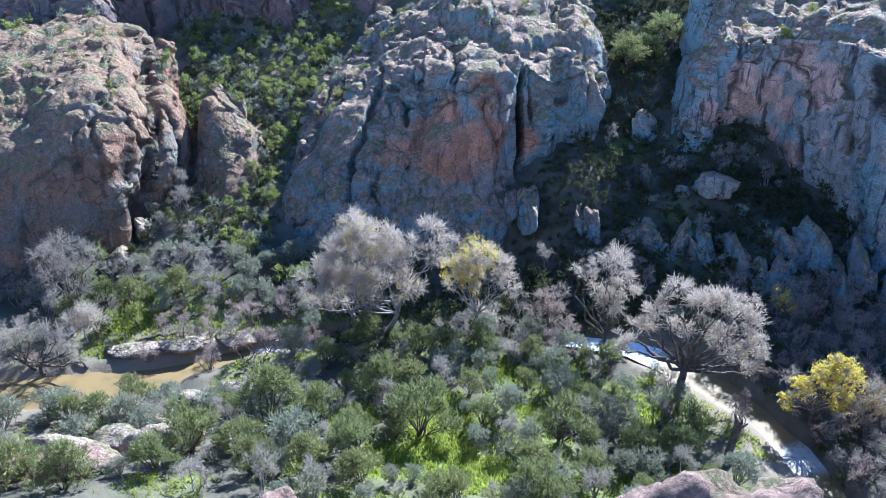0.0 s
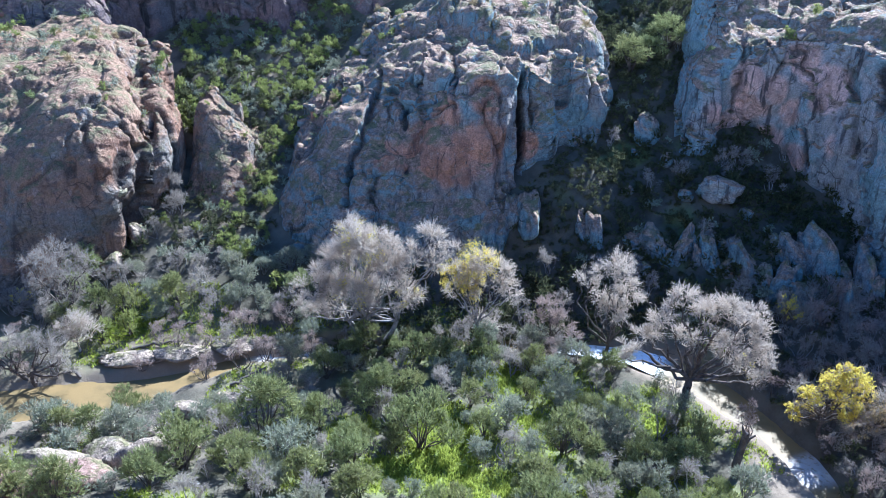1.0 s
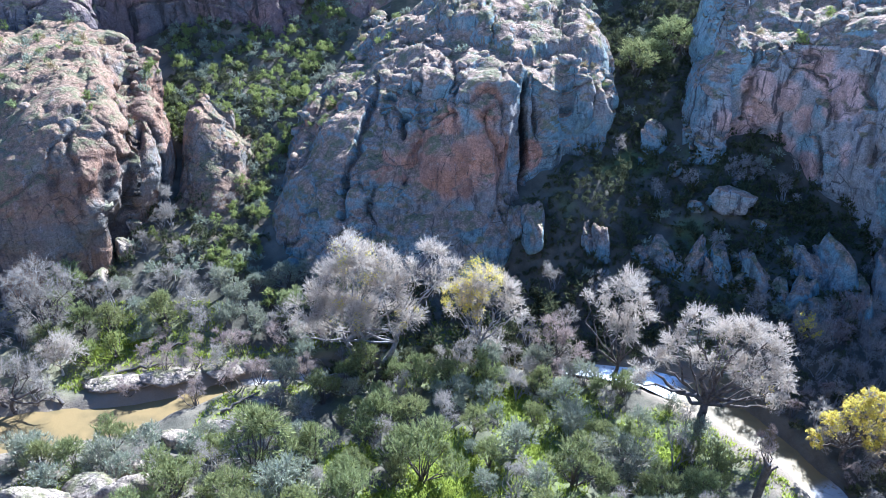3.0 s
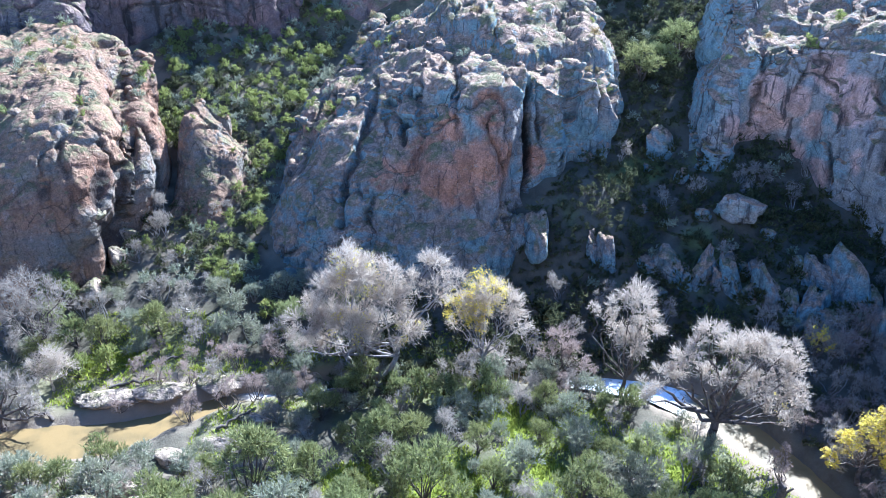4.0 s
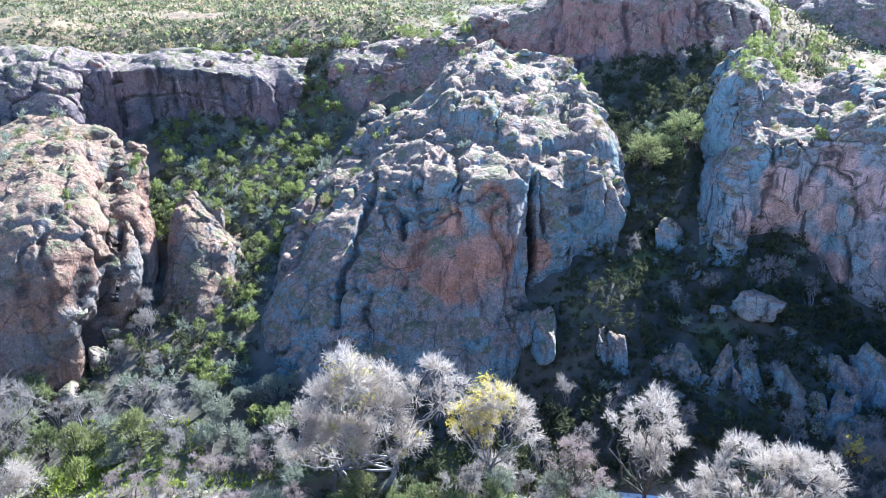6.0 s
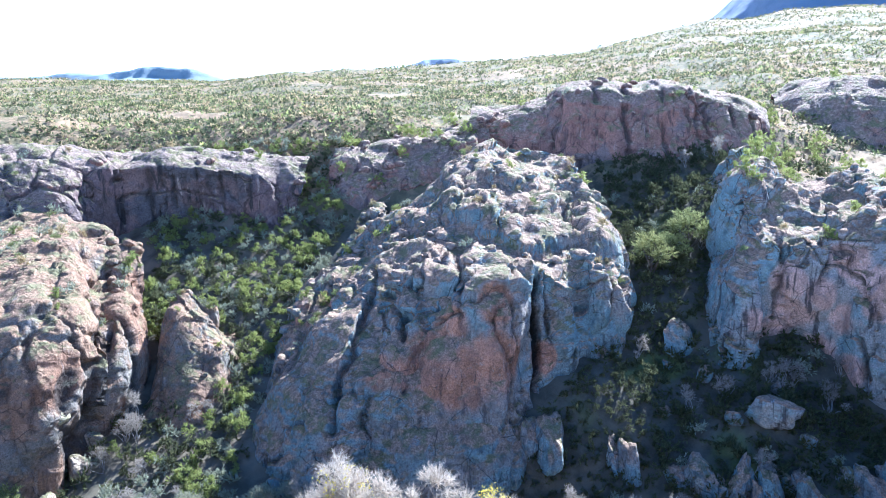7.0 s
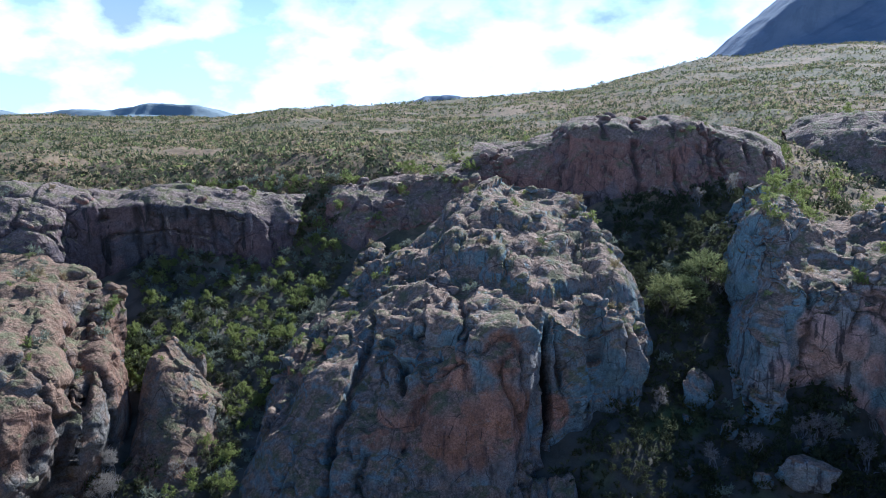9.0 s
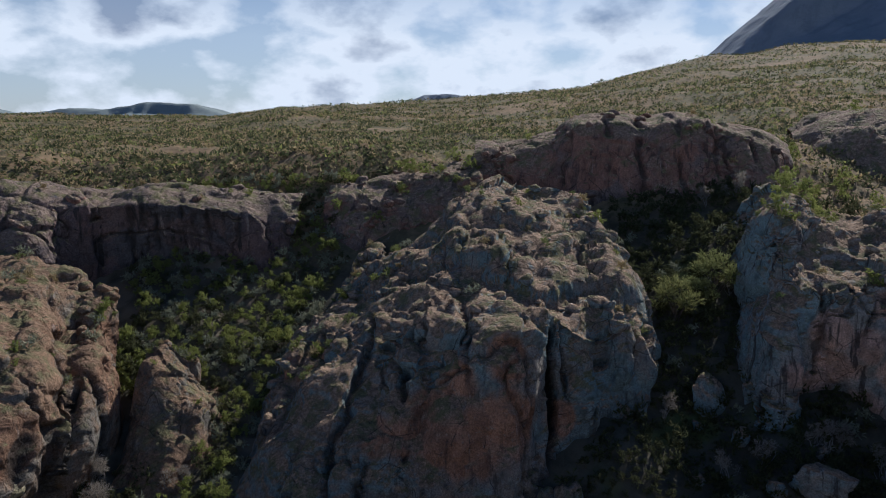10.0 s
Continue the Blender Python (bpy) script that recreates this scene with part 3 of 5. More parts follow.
    bed = (q[:, 2] + 0.25 * q[:, 0] * 0.3 + 1.2 * fbm(q / 5, 2, seed + 50)) / 2.3       # ledges along the bedding
    bed = bed - np.floor(bed)
    d = d + 0.26 * (smooth(0.0, 0.25, bed) - bed) * smooth(0.42, 0.6, 0.5 + 0.6 * fbm(q / 7, 2, seed + 51))
    d = d - 0.18 * crack - (0.60 - 0.52 * up) * joint - 0.10 * small - 0.14 * pock
    d = d + (0.09 + 0.07 * up) * ridged(q / np.array([2.4, 2.4, 7.0]), 3, seed + 20) + 0.05 * fbm(q / np.array([0.9, 0.9, 1.5]), 3, seed + 23)
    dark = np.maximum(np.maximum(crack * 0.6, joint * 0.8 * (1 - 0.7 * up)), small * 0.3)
    for gx, gy, width, depth, low, high in grooves:
        wob = 0.5 * vnoise(np.stack([0 * q[:, 2], 0 * q[:, 2], q[:, 2] / 2.2], 1) + gx, seed + 60)
        w = smooth(width, 0.0, np.abs(q[:, 0] - gx + wob * min(width, 0.8))) * smooth(5, 3, np.abs(q[:, 1] - gy)) * smooth(low - 1, low + 1, q[:, 2]) * smooth(high + 1, high - 1, q[:, 2])
        d = d - depth * w
        # darker with depth: the cleft's shade goes into the colour
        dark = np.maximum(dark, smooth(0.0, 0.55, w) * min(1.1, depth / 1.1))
    for pts, width, depth in cracks:
        bent = q[:, [0, 2]] + 0.35 * np.stack([fbm(q / 1.6, 2, seed + 62), fbm(q / 1.6, 2, seed + 63)], 1)
        near = np.full(len(q), 1e9)
        for a, b in zip(np.array(pts[:-1], float), np.array(pts[1:], float)):
            t = np.clip((bent - a) @ (b - a) / ((b - a) @ (b - a)), 0, 1)
            near = np.minimum(near, np.linalg.norm(bent - a - t[:, None] * (b - a), axis=1))
        w = smooth(width, 0.15 * width, near * (1 + 0.5 * vnoise(q / 1.3, seed + 64))) * (0.25 + 0.75 * smooth(-0.45, 0.05, vnoise(q / 2.2, seed + 65)))
        d = d - depth * w
        # here too the hollow's shade is painted in by depth
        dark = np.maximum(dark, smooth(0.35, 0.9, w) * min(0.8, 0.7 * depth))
    d = d * (0.45 + 0.55 * still) + flute * (1 - up) * ridged(q / np.array([2.0, 2.0, 15.0]) + warp * 0.4, 2, seed + 80)
    P = P + N * (d * rough).reshape(nu, nv, 1)
    q = P.reshape(-1, 3)
    pink = blush * smooth(-0.05, 0.22, fbm(q / 6, 4, seed + 30))
    for px, py, pz, pr in pinks:
        r = np.linalg.norm((q - (px, py, pz)) * (1, 0.8, 1), axis=1) / pr
        pink = np.maximum(pink, smooth(1.1, 0.75, r + 0.45 * fbm(q / np.array([2.5, 2.5, 6]), 4, seed + 31)))
    faces = sheet_faces(nu, nv)
    N3 = sheet_normals(P)
    # shift the vertices along the surface, so that the broken faces follow no grid
    shift = np.random.default_rng(seed).uniform(-0.36, 0.36, (nu, nv, 2))
    P = P + np.gradient(P, axis=0) * shift[..., :1] + np.gradient(P, axis=1) * shift[..., 1:]
    q = P.reshape(-1, 3)
    if (N3 * N).sum() < 0:
        faces, N3 = faces[:, ::-1], -N3
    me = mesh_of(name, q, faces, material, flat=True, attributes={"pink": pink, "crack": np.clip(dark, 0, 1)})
    SURFACES[name] = (q, N3.reshape(-1, 3))
    return tagged(new(name, me), label, "rock formation")


formation("rock_outcrop", "weathered tan and grey rock outcrop with a grassy sloping top", [
    (-70, 72, 0, -70, 82, 17, -74, 106, 26), (-56, 72, 0, -56, 81, 16, -61, 105, 24.5), (-47.7, 72.4, 0, -47.5, 80, 16.5, -54, 107, 24.6),
    (-41.6, 74.5, 0, -41.4, 82, 18.6, -49.5, 108, 24.4), (-37.4, 77, 1, -38.0, 84.5, 17.6, -44, 106, 22.4),
    (-36.6, 82, 3, -37.4, 88, 15.2, -42, 104, 21.6), (-34.6, 85, 4.5, -35.5, 90, 16.4, -40, 103, 21),
    (-34.6, 90, 6, -36, 96, 17.6, -39.5, 104, 20.6), (-36, 98, 10, -37.6, 101, 19.6, -42, 107, 20)],
    ROCK_TAN, 400, 280, 100, 0.68, 3.8, pinks=[(-36, 95, 16, 6), (-44, 92, 20, 6), (-37.2, 80, 14, 2.6)], blush=0.4,
    grooves=[(-36.6, 83, 0.8, 1.4, 2, 14), (-49.5, 73, 0.5, 1.0, 0, 11), (-40.6, 78, 0.9, 1.0, 12.9, 13.6)],
    bulges=[(-42, 78, 11, 5, 9, 1.2), (-38, 82, 13, 2.8, 7, 0.8), (-48, 76, 9, 5, 9, 0.9), (-36, 88, 12, 2.6, 6, 0.7)], calm=[(-44, 77, 10, 9)],
    cracks=[([(-35.7, 16), (-35.2, 12.8), (-36, 7)], 0.8, 1.6), ([(-42.5, 18), (-40, 19), (-38.6, 18.6)], 0.5, 0.9), ([(-39.8, 17), (-38.2, 13), (-38, 9)], 0.4, 0.8), ([(-45, 12), (-42, 14), (-40, 13.4)], 0.4, 0.6)])
formation("rock_pinnacle", "pointed brown rock pinnacle at the mouth of a side gully", [
    (-35, 99, 9, -33.4, 99, 16.6, -31.8, 99, 17.0), (-34.6, 93, 5.5, -33.0, 96, 16.4, -31.6, 98.6, 17.4), (-33.6, 87, 4.6, -32.2, 94.4, 16.6, -31.2, 98.4, 17.8),
    (-30, 85.6, 4.4, -30.6, 93.6, 16.4, -30.6, 98.4, 17.4), (-26.0, 88, 5.5, -28.4, 94.4, 14.4, -29.8, 98.8, 16.0), (-24.8, 94, 8.6, -27.4, 97, 13.4, -29.4, 99.6, 15.2), (-25.6, 101, 11, -28.6, 101, 13.2, -30.2, 100.4, 14.8)],
    ROCK_TAN, 170, 170, 230, 0.7, 2.6, blush=0.8, square=0.25, top_bulge=0.2)
formation("rock_buttress", "massive grey-green lichened rock buttress with a bare orange face", [
    (-17, 118, 17, -14.5, 119, 21, -10, 124, 25), (-19.6, 106, 13.2, -17.2, 108, 18.0, -11.5, 114, 22.5), (-20.8, 94, 8.5, -13.8, 101, 18.0, -9, 117, 24.4),
    (-21.3, 82, 2.5, -9.8, 95.5, 19.4, -6.5, 118, 25.6), (-14.5, 78, 1.5, -6.4, 92.4, 20.2, -3.0, 119, 28),
    (-5, 78.5, 1, -3.2, 91.2, 21.0, 0.4, 122, 31), (2.2, 80, 1.5, 1.6, 91.0, 22.4, 4.5, 125, 33.4),
    (6.2, 84, 5, 6.4, 90.6, 21.6, 8.2, 125, 33), (10.4, 87.6, 8.5, 10.6, 92, 21.2, 12, 123, 31.6), (14.6, 89.6, 10, 14.6, 95.4, 22.8, 14.8, 119, 30),
    (19.6, 95, 14.5, 18.4, 99.5, 22, 17, 112, 26)],
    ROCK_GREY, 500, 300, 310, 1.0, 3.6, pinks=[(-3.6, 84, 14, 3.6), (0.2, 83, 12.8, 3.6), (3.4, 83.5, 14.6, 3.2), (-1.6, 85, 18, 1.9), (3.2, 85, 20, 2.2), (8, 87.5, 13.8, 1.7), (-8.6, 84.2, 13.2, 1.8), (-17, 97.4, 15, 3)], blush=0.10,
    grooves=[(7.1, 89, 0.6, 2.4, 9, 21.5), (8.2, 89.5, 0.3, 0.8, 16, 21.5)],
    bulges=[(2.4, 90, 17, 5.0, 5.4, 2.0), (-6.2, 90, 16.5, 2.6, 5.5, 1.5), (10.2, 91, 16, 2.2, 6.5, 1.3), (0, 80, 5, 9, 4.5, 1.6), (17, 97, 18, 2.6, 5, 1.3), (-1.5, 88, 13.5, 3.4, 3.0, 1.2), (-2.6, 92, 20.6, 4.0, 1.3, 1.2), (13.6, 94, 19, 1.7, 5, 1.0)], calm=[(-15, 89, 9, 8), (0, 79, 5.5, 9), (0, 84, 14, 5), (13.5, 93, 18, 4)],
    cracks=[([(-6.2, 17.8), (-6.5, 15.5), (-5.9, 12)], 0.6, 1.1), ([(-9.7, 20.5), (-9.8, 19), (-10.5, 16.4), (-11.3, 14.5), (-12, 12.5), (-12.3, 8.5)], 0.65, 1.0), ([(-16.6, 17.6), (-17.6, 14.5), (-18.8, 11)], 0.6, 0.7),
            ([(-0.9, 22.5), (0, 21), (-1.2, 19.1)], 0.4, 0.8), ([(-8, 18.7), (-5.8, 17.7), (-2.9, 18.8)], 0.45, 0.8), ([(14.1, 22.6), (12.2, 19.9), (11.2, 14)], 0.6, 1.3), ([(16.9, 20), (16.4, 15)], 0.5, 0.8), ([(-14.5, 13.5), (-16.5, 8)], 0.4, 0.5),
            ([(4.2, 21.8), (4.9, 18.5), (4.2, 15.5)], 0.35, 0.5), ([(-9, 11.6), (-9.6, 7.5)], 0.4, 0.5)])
formation("rock_cliff", "tall grey cliff with pink and buff water-stained overhang", [
    (33, 118, 27, 36.5, 118, 31, 41, 122, 32), (30.2, 106, 21, 33.2, 106, 30, 41, 114, 31), (27.6, 97, 16, 30.6, 98.5, 28.0, 40, 112, 30.6),
    (27.0, 90, 10.5, 31.0, 93.5, 25.0, 39, 110, 30), (30.5, 91.5, 10.8, 33.0, 92.0, 24.6, 41, 109, 30), (35.5, 91.2, 9.2, 36.5, 91.4, 25.4, 44, 108, 29.6),
    (40.0, 87, 7.0, 41.2, 88.4, 25.8, 47.5, 106, 29.4), (41.8, 80, 3.5, 43.8, 84.6, 25.2, 51, 103, 29), (43.6, 73, 1.5, 46.5, 80.5, 24.4, 56, 100, 28.6),
    (48, 67, 0, 52, 77, 24, 64, 98, 28), (60, 62, 0, 64, 74, 24, 76, 96, 28)],
    ROCK_BUFF, 430, 280, 420, 0.85, 3.8, pinks=[(33.4, 91.3, 21, 2.2), (34.2, 92.4, 18, 2.6), (35.9, 91.1, 20, 2.0), (32, 92.7, 15.4, 2.4), (36, 90, 13.5, 2.4), (40.9, 86.7, 20.4, 2.6), (39.6, 88, 21.6, 1.8), (38, 88, 12.3, 2.2), (39.4, 90.5, 17.3, 2.2), (29.4, 89.7, 17.2, 1.4), (39, 91.3, 23.3, 1.9), (42.6, 85, 15, 2.0)], blush=0.10, flute=0.4,
    grooves=[(44, 82, 0.8, 1.5, 4, 24)], square=0.35, cracks=[([(33, 25.4), (32.2, 21.4), (32.4, 17)], 0.5, 1.1), ([(39.6, 16), (40, 11.5)], 0.45, 0.9), ([(37.6, 22), (37.9, 18.6)], 0.4, 0.6), ([(42.2, 23), (42.4, 15)], 0.5, 0.9), ([(35.2, 25), (36.2, 23), (39.6, 22.6)], 0.4, 0.5)],
    bulges=[(28.4, 93, 17, 2.6, 9, 1.5), (35.5, 91, 21, 3.6, 4.5, 1.2), (41, 87, 16, 2.8, 9, 1.5), (45, 80, 13, 2.6, 10, 1.6)], calm=[(28.6, 92, 19, 5), (36, 91, 18, 4)])
formation("rim_cliff", "dark stained rim cliff under the desert plain", [
    (-80, 104, 24, -80, 109, 29.5, -84, 122, 31), (-62, 105, 24, -62, 109.5, 29.8, -66, 122, 31), (-55.5, 107, 24, -56, 111.5, 29.8, -57, 122, 30.6), (-49.6, 108.8, 23.5, -51, 113.6, 29.4, -52, 124, 30.4),
    (-48.6, 113.6, 19.6, -48.6, 115.2, 29.3, -48, 128, 30.6), (-43, 119.4, 18.0, -43, 117.8, 29.3, -42, 130, 30.8), (-37, 120.8, 17.6, -37, 118.8, 29.2, -36, 131, 30.6),
    (-31.6, 121.0, 18.6, -31.4, 119.8, 28.6, -30, 131, 30), (-26.8, 120, 21, -26.4, 122, 27.0, -25.6, 131, 29.6), (-23.6, 123, 24, -23, 124.6, 26.6, -22.6, 131, 29.4)],
    ROCK_DARK, 380, 150, 530, 0.6, 3.2, flute=0.5, blush=0.45, square=0.35,
    cracks=[([(-46.4, 29.5), (-46, 20)], 0.6, 1.0), ([(-42.4, 29), (-42.8, 18.5)], 0.6, 1.0), ([(-39.6, 28), (-39.4, 19)], 0.5, 0.8), ([(-36.2, 29), (-36.6, 18)], 0.5, 0.9), ([(-33.4, 28.6), (-33, 20)], 0.5, 0.8), ([(-54, 30), (-53.4, 25)], 0.6, 0.8), ([(-58, 29), (-54, 27.4), (-50, 27)], 0.4, 0.6), ([(-46, 25.4), (-40, 26), (-34, 25.2)], 0.4, 0.7)])
formation("ledge_cliff", "low broken rock ledges at the head of the gully", [
    (-19.6, 126, 24.5, -19.4, 128, 28.6, -18, 136, 31.5), (-15.6, 123, 23.0, -15.8, 127.2, 29.2, -14.6, 137, 32.4), (-9.6, 124, 25.5, -9.7, 127.6, 30.2, -9, 138, 33.2), (-3, 125.6, 27.6, -3, 128.6, 31.2, -2.4, 139, 34.2), (2.6, 128, 30, 2.4, 131, 33.4, 3, 140, 35.4)],
    ROCK_RED, 200, 110, 610, 0.6, 2.6, blush=0.2, square=0.3)
formation("upper_cliff", "sheer reddish upper cliff with dark vertical joints", [
    (1.5, 133, 32.6, 1.5, 136, 35.6, 2, 146, 36.4), (8, 132, 32.6, 8, 135, 36.2, 8, 146, 37.4), (13.0, 130.4, 31.6, 13.2, 133.6, 37.2, 13.4, 146, 38.6), (15.4, 128, 30.8, 15.6, 132, 39.8, 16, 146, 39.6), (19.5, 126, 29, 19.6, 131, 40.4, 20, 146, 40.8), (26, 124.6, 28.4, 26, 130.6, 39.9, 26, 146, 40.4),
    (32, 124, 28.6, 32, 130.6, 40.8, 33, 146, 41), (37.5, 124, 29, 37.4, 129.8, 38.8, 39, 146, 40), (42.6, 124.6, 29.4, 42.4, 129.6, 37.0, 46, 145, 38.8), (46.6, 128, 30, 46, 131.6, 34.6, 50, 145, 37)],
    ROCK_RED, 340, 150, 700, 0.5, 4.6, flute=0.4, blush=0.75, square=0.22, cracks=[([(24.4, 40.5), (23.8, 36), (24.6, 29)], 0.9, 1.5), ([(29.4, 41), (29, 35), (29.6, 31)], 0.5, 0.9), ([(39.4, 38.5), (39.8, 32)], 0.6, 1.0), ([(19.6, 40.5), (20.2, 33)], 0.5, 0.9), ([(34.4, 40), (34, 35), (34.8, 31)], 0.45, 0.7), ([(14.6, 39), (15, 33)], 0.5, 0.8), ([(42.6, 36.6), (42.4, 31)], 0.5, 0.8), ([(26.6, 37), (26.9, 32)], 0.35, 0.5)])
formation("far_cliff", "reddish rim cliff beyond the side canyon", [
    (52.5, 148, 31, 56, 151, 35.2, 60, 166, 40), (55, 141, 29, 59, 149.6, 37.6, 64, 165, 42), (61, 138.6, 28.6, 64.6, 147.6, 39.4, 69, 163, 43), (68, 137, 28.6, 70.6, 145.6, 39.8, 76, 161, 43), (80, 134, 28, 84, 143, 40, 90, 160, 44)],
    ROCK_RED, 220, 120, 800, 0.5, 4.0, flute=0.3, blush=0.6, square=0.2)


def boulder(name, label, x, y, z, sx, sy, sz, seed, material, turn=0.0, cut=0.35, group="", lean=0.0, pink=0.2):
    """A broken block: a ball cut by some planes, its edges worn round."""
    bm = bmesh.new()
    bmesh.ops.create_icosphere(bm, subdivisions=4, radius=1.0)
    v = np.array([w.co for w in bm.verts])
    f = np.array([[w.index for w in t.verts] for t in bm.faces])
    bm.free()
    r = np.random.default_rng(seed)
    k = r.normal(0, 1, (15, 3))
    k /= np.linalg.norm(k, axis=1, keepdims=True)
    reach = r.uniform(0.62, 1.0, 15)
    c = np.maximum(v @ k.T, 0.05) / reach
    s = 1 / (np.mean(c ** 14, axis=1) * 15) ** (1 / 14)
    s = np.minimum(s, 1.15) * (1 + cut * 0.35 * fbm(v * 1.6 + seed, 3, seed) + 0.10 * fbm(v * 4.5 + seed, 3, seed + 3) + 0.05 * fbm(v * 11, 2, seed + 4))
    d1, d2, own, _ = cells(v * 1.7 + seed, seed)
    line = smooth(0.06, 0, d2 - d1)
    v = v * (s - 0.05 * line)[:, None] * (sx, sy, sz)
    me = mesh_of(name, v, f, material, attributes={"pink": np.full(len(v), pink), "crack": line * 0.5})
    ob = new(name, me)
    ob.matrix_world = pose(x, y, z, r.uniform(-12, 12) - lean, r.uniform(-12, 12), turn)
    return tagged(ob, label, "boulder", group)

# ---- plants ----
rng = np.random.default_rng(7)


def tubes(segments, sides=3):
    """Tapered sticks: segments (n, 8) of start, end and both radii. Returns verts and quads."""
    S = np.asarray(segments, float)
    a, b, ra, rb = S[:, :3], S[:, 3:6], S[:, 6], S[:, 7]
    d = b - a
    d /= np.maximum(np.linalg.norm(d, axis=1, keepdims=True), 1e-9)
    u = np.cross(d, np.where(np.abs(d[:, 2:3]) < 0.9, [[0, 0, 1.0]], [[1.0, 0, 0]]))
    u /= np.linalg.norm(u, axis=1, keepdims=True)
    w = np.cross(d, u)
    n = len(S)
    V = np.zeros((n, 2 * sides, 3))
    for k in range(sides):
        e = u * math.cos(2 * math.pi * k / sides) + w * math.sin(2 * math.pi * k / sides)
        V[:, k], V[:, sides + k] = a + e * ra[:, None], b + e * rb[:, None]
    base = (np.arange(n) * 2 * sides)[:, None]
    F = np.stack([base + [k, (k + 1) % sides, sides + (k + 1) % sides, sides + k] for k in range(sides)], 1)
    return V.reshape(-1, 3), F.reshape(-1, 4)


def blades(points, normals, length, width, r, wild=0.6):
    """Small pointed leaves, a triangle each, at the points."""
    n = len(points)
    d = normals + r.normal(0, wild, (n, 3))
    d /= np.linalg.norm(d, axis=1, keepdims=True)
    u = np.cross(d, r.normal(0, 1, (n, 3)))
    u /= np.maximum(np.linalg.norm(u, axis=1, keepdims=True), 1e-9)
    L = (length * r.uniform(0.6, 1.4, n))[:, None]
    Wd = (width * r.uniform(0.6, 1.4, n))[:, None]
    V = np.stack([points + u * Wd, points - u * Wd, points + d * L], 1)
    return V.reshape(-1, 3), np.arange(3 * n).reshape(-1, 3)


def slivers(segments, r):
    """Fine twigs: a thin pointed triangle each."""
    S = np.asarray(segments, float)
    a, b, w = S[:, :3], S[:, 3:6], np.maximum(S[:, 6], S[:, 7])[:, None]
    u = np.cross(b - a, r.normal(0, 1, a.shape))
    u /= np.maximum(np.linalg.norm(u, axis=1, keepdims=True), 1e-9)
    V = np.stack([a + u * w, a - u * w, b + u * w * 0.15], 1)
    return V.reshape(-1, 3), np.arange(3 * len(S)).reshape(-1, 3)


def unit(v):
    return v / np.maximum(np.linalg.norm(v, axis=-1, keepdims=True), 1e-9)


def lobes_of(r, count, wide, tall, low):
    """Uneven lobes that make up a crown: centres and radii."""
    c = []
    for k in range(count):
        a, q = r.uniform(0, 2 * math.pi), math.sqrt(r.uniform(0, 1))
        h = r.uniform(0.15, 1)
        shrink = 1 - 0.65 * h ** 2
        c.append((math.cos(a) * q * wide * shrink, math.sin(a) * q * wide * shrink, low + h * tall * 0.85, r.uniform(0.22, 0.42) * wide))
    return np.array(c)


def bush_meshes(seed, leaf, bark, wide, tall, leaves=1500, size=0.16, slim=0.24, rise=0.5, twigs=60, lobes=13):
    """Meshes of a leafy shrub: its branches, and foliage in sprigs that fan out from the branch ends. rise: how much the sprigs point up."""
    r = np.random.default_rng(seed)
    L = lobes_of(r, lobes, wide, tall, 0.15 * tall)
    seg = []
    for c in L:
        base = np.append(r.normal(0, 0.05 * wide, 2), 0)
        mid = base * 0.4 + c[:3] * 0.5 + r.normal(0, 0.10, 3)
        seg += [(*base, *mid, 0.055, 0.035), (*mid, *c[:3], 0.035, 0.015)]
    for _ in range(twigs):
        c = L[r.integers(len(L))]
        e = c[:3] + unit(r.normal(0, 1, 3) + (0, 0, 0.3)) * c[3] * r.uniform(0.7, 1.2)
        seg.append((*c[:3], *e, 0.014, 0.005))
    fan = 8
    n = leaves // (fan * len(L))
    P, D = [], []
    for c in L:
        d = unit(r.normal(0, 1, (n, 3)) + (0, 0, 0.35))
        root = c[:3] + d * (c[3] * r.uniform(0.45, 1.0, n) ** 0.7)[:, None] * (1, 1, 0.85)
        way = unit(d + (0, 0, rise))
        P.append(np.repeat(root, fan, 0) + np.repeat(way, fan, 0) * r.uniform(-0.6, 0.5, (n * fan, 1)) * size)
        D.append(np.repeat(way, fan, 0))
    P, D = np.concatenate(P), np.concatenate(D)
    P[:, 2] = np.maximum(P[:, 2], 0.05)
    v, f = blades(P, D, size, size * slim * 0.5, r, 0.42)
    tv, tf = tubes(seg, 3)
    return mesh_of("stem", tv, tf, bark), mesh_of("foliage", v, f, leaf, flat=True)


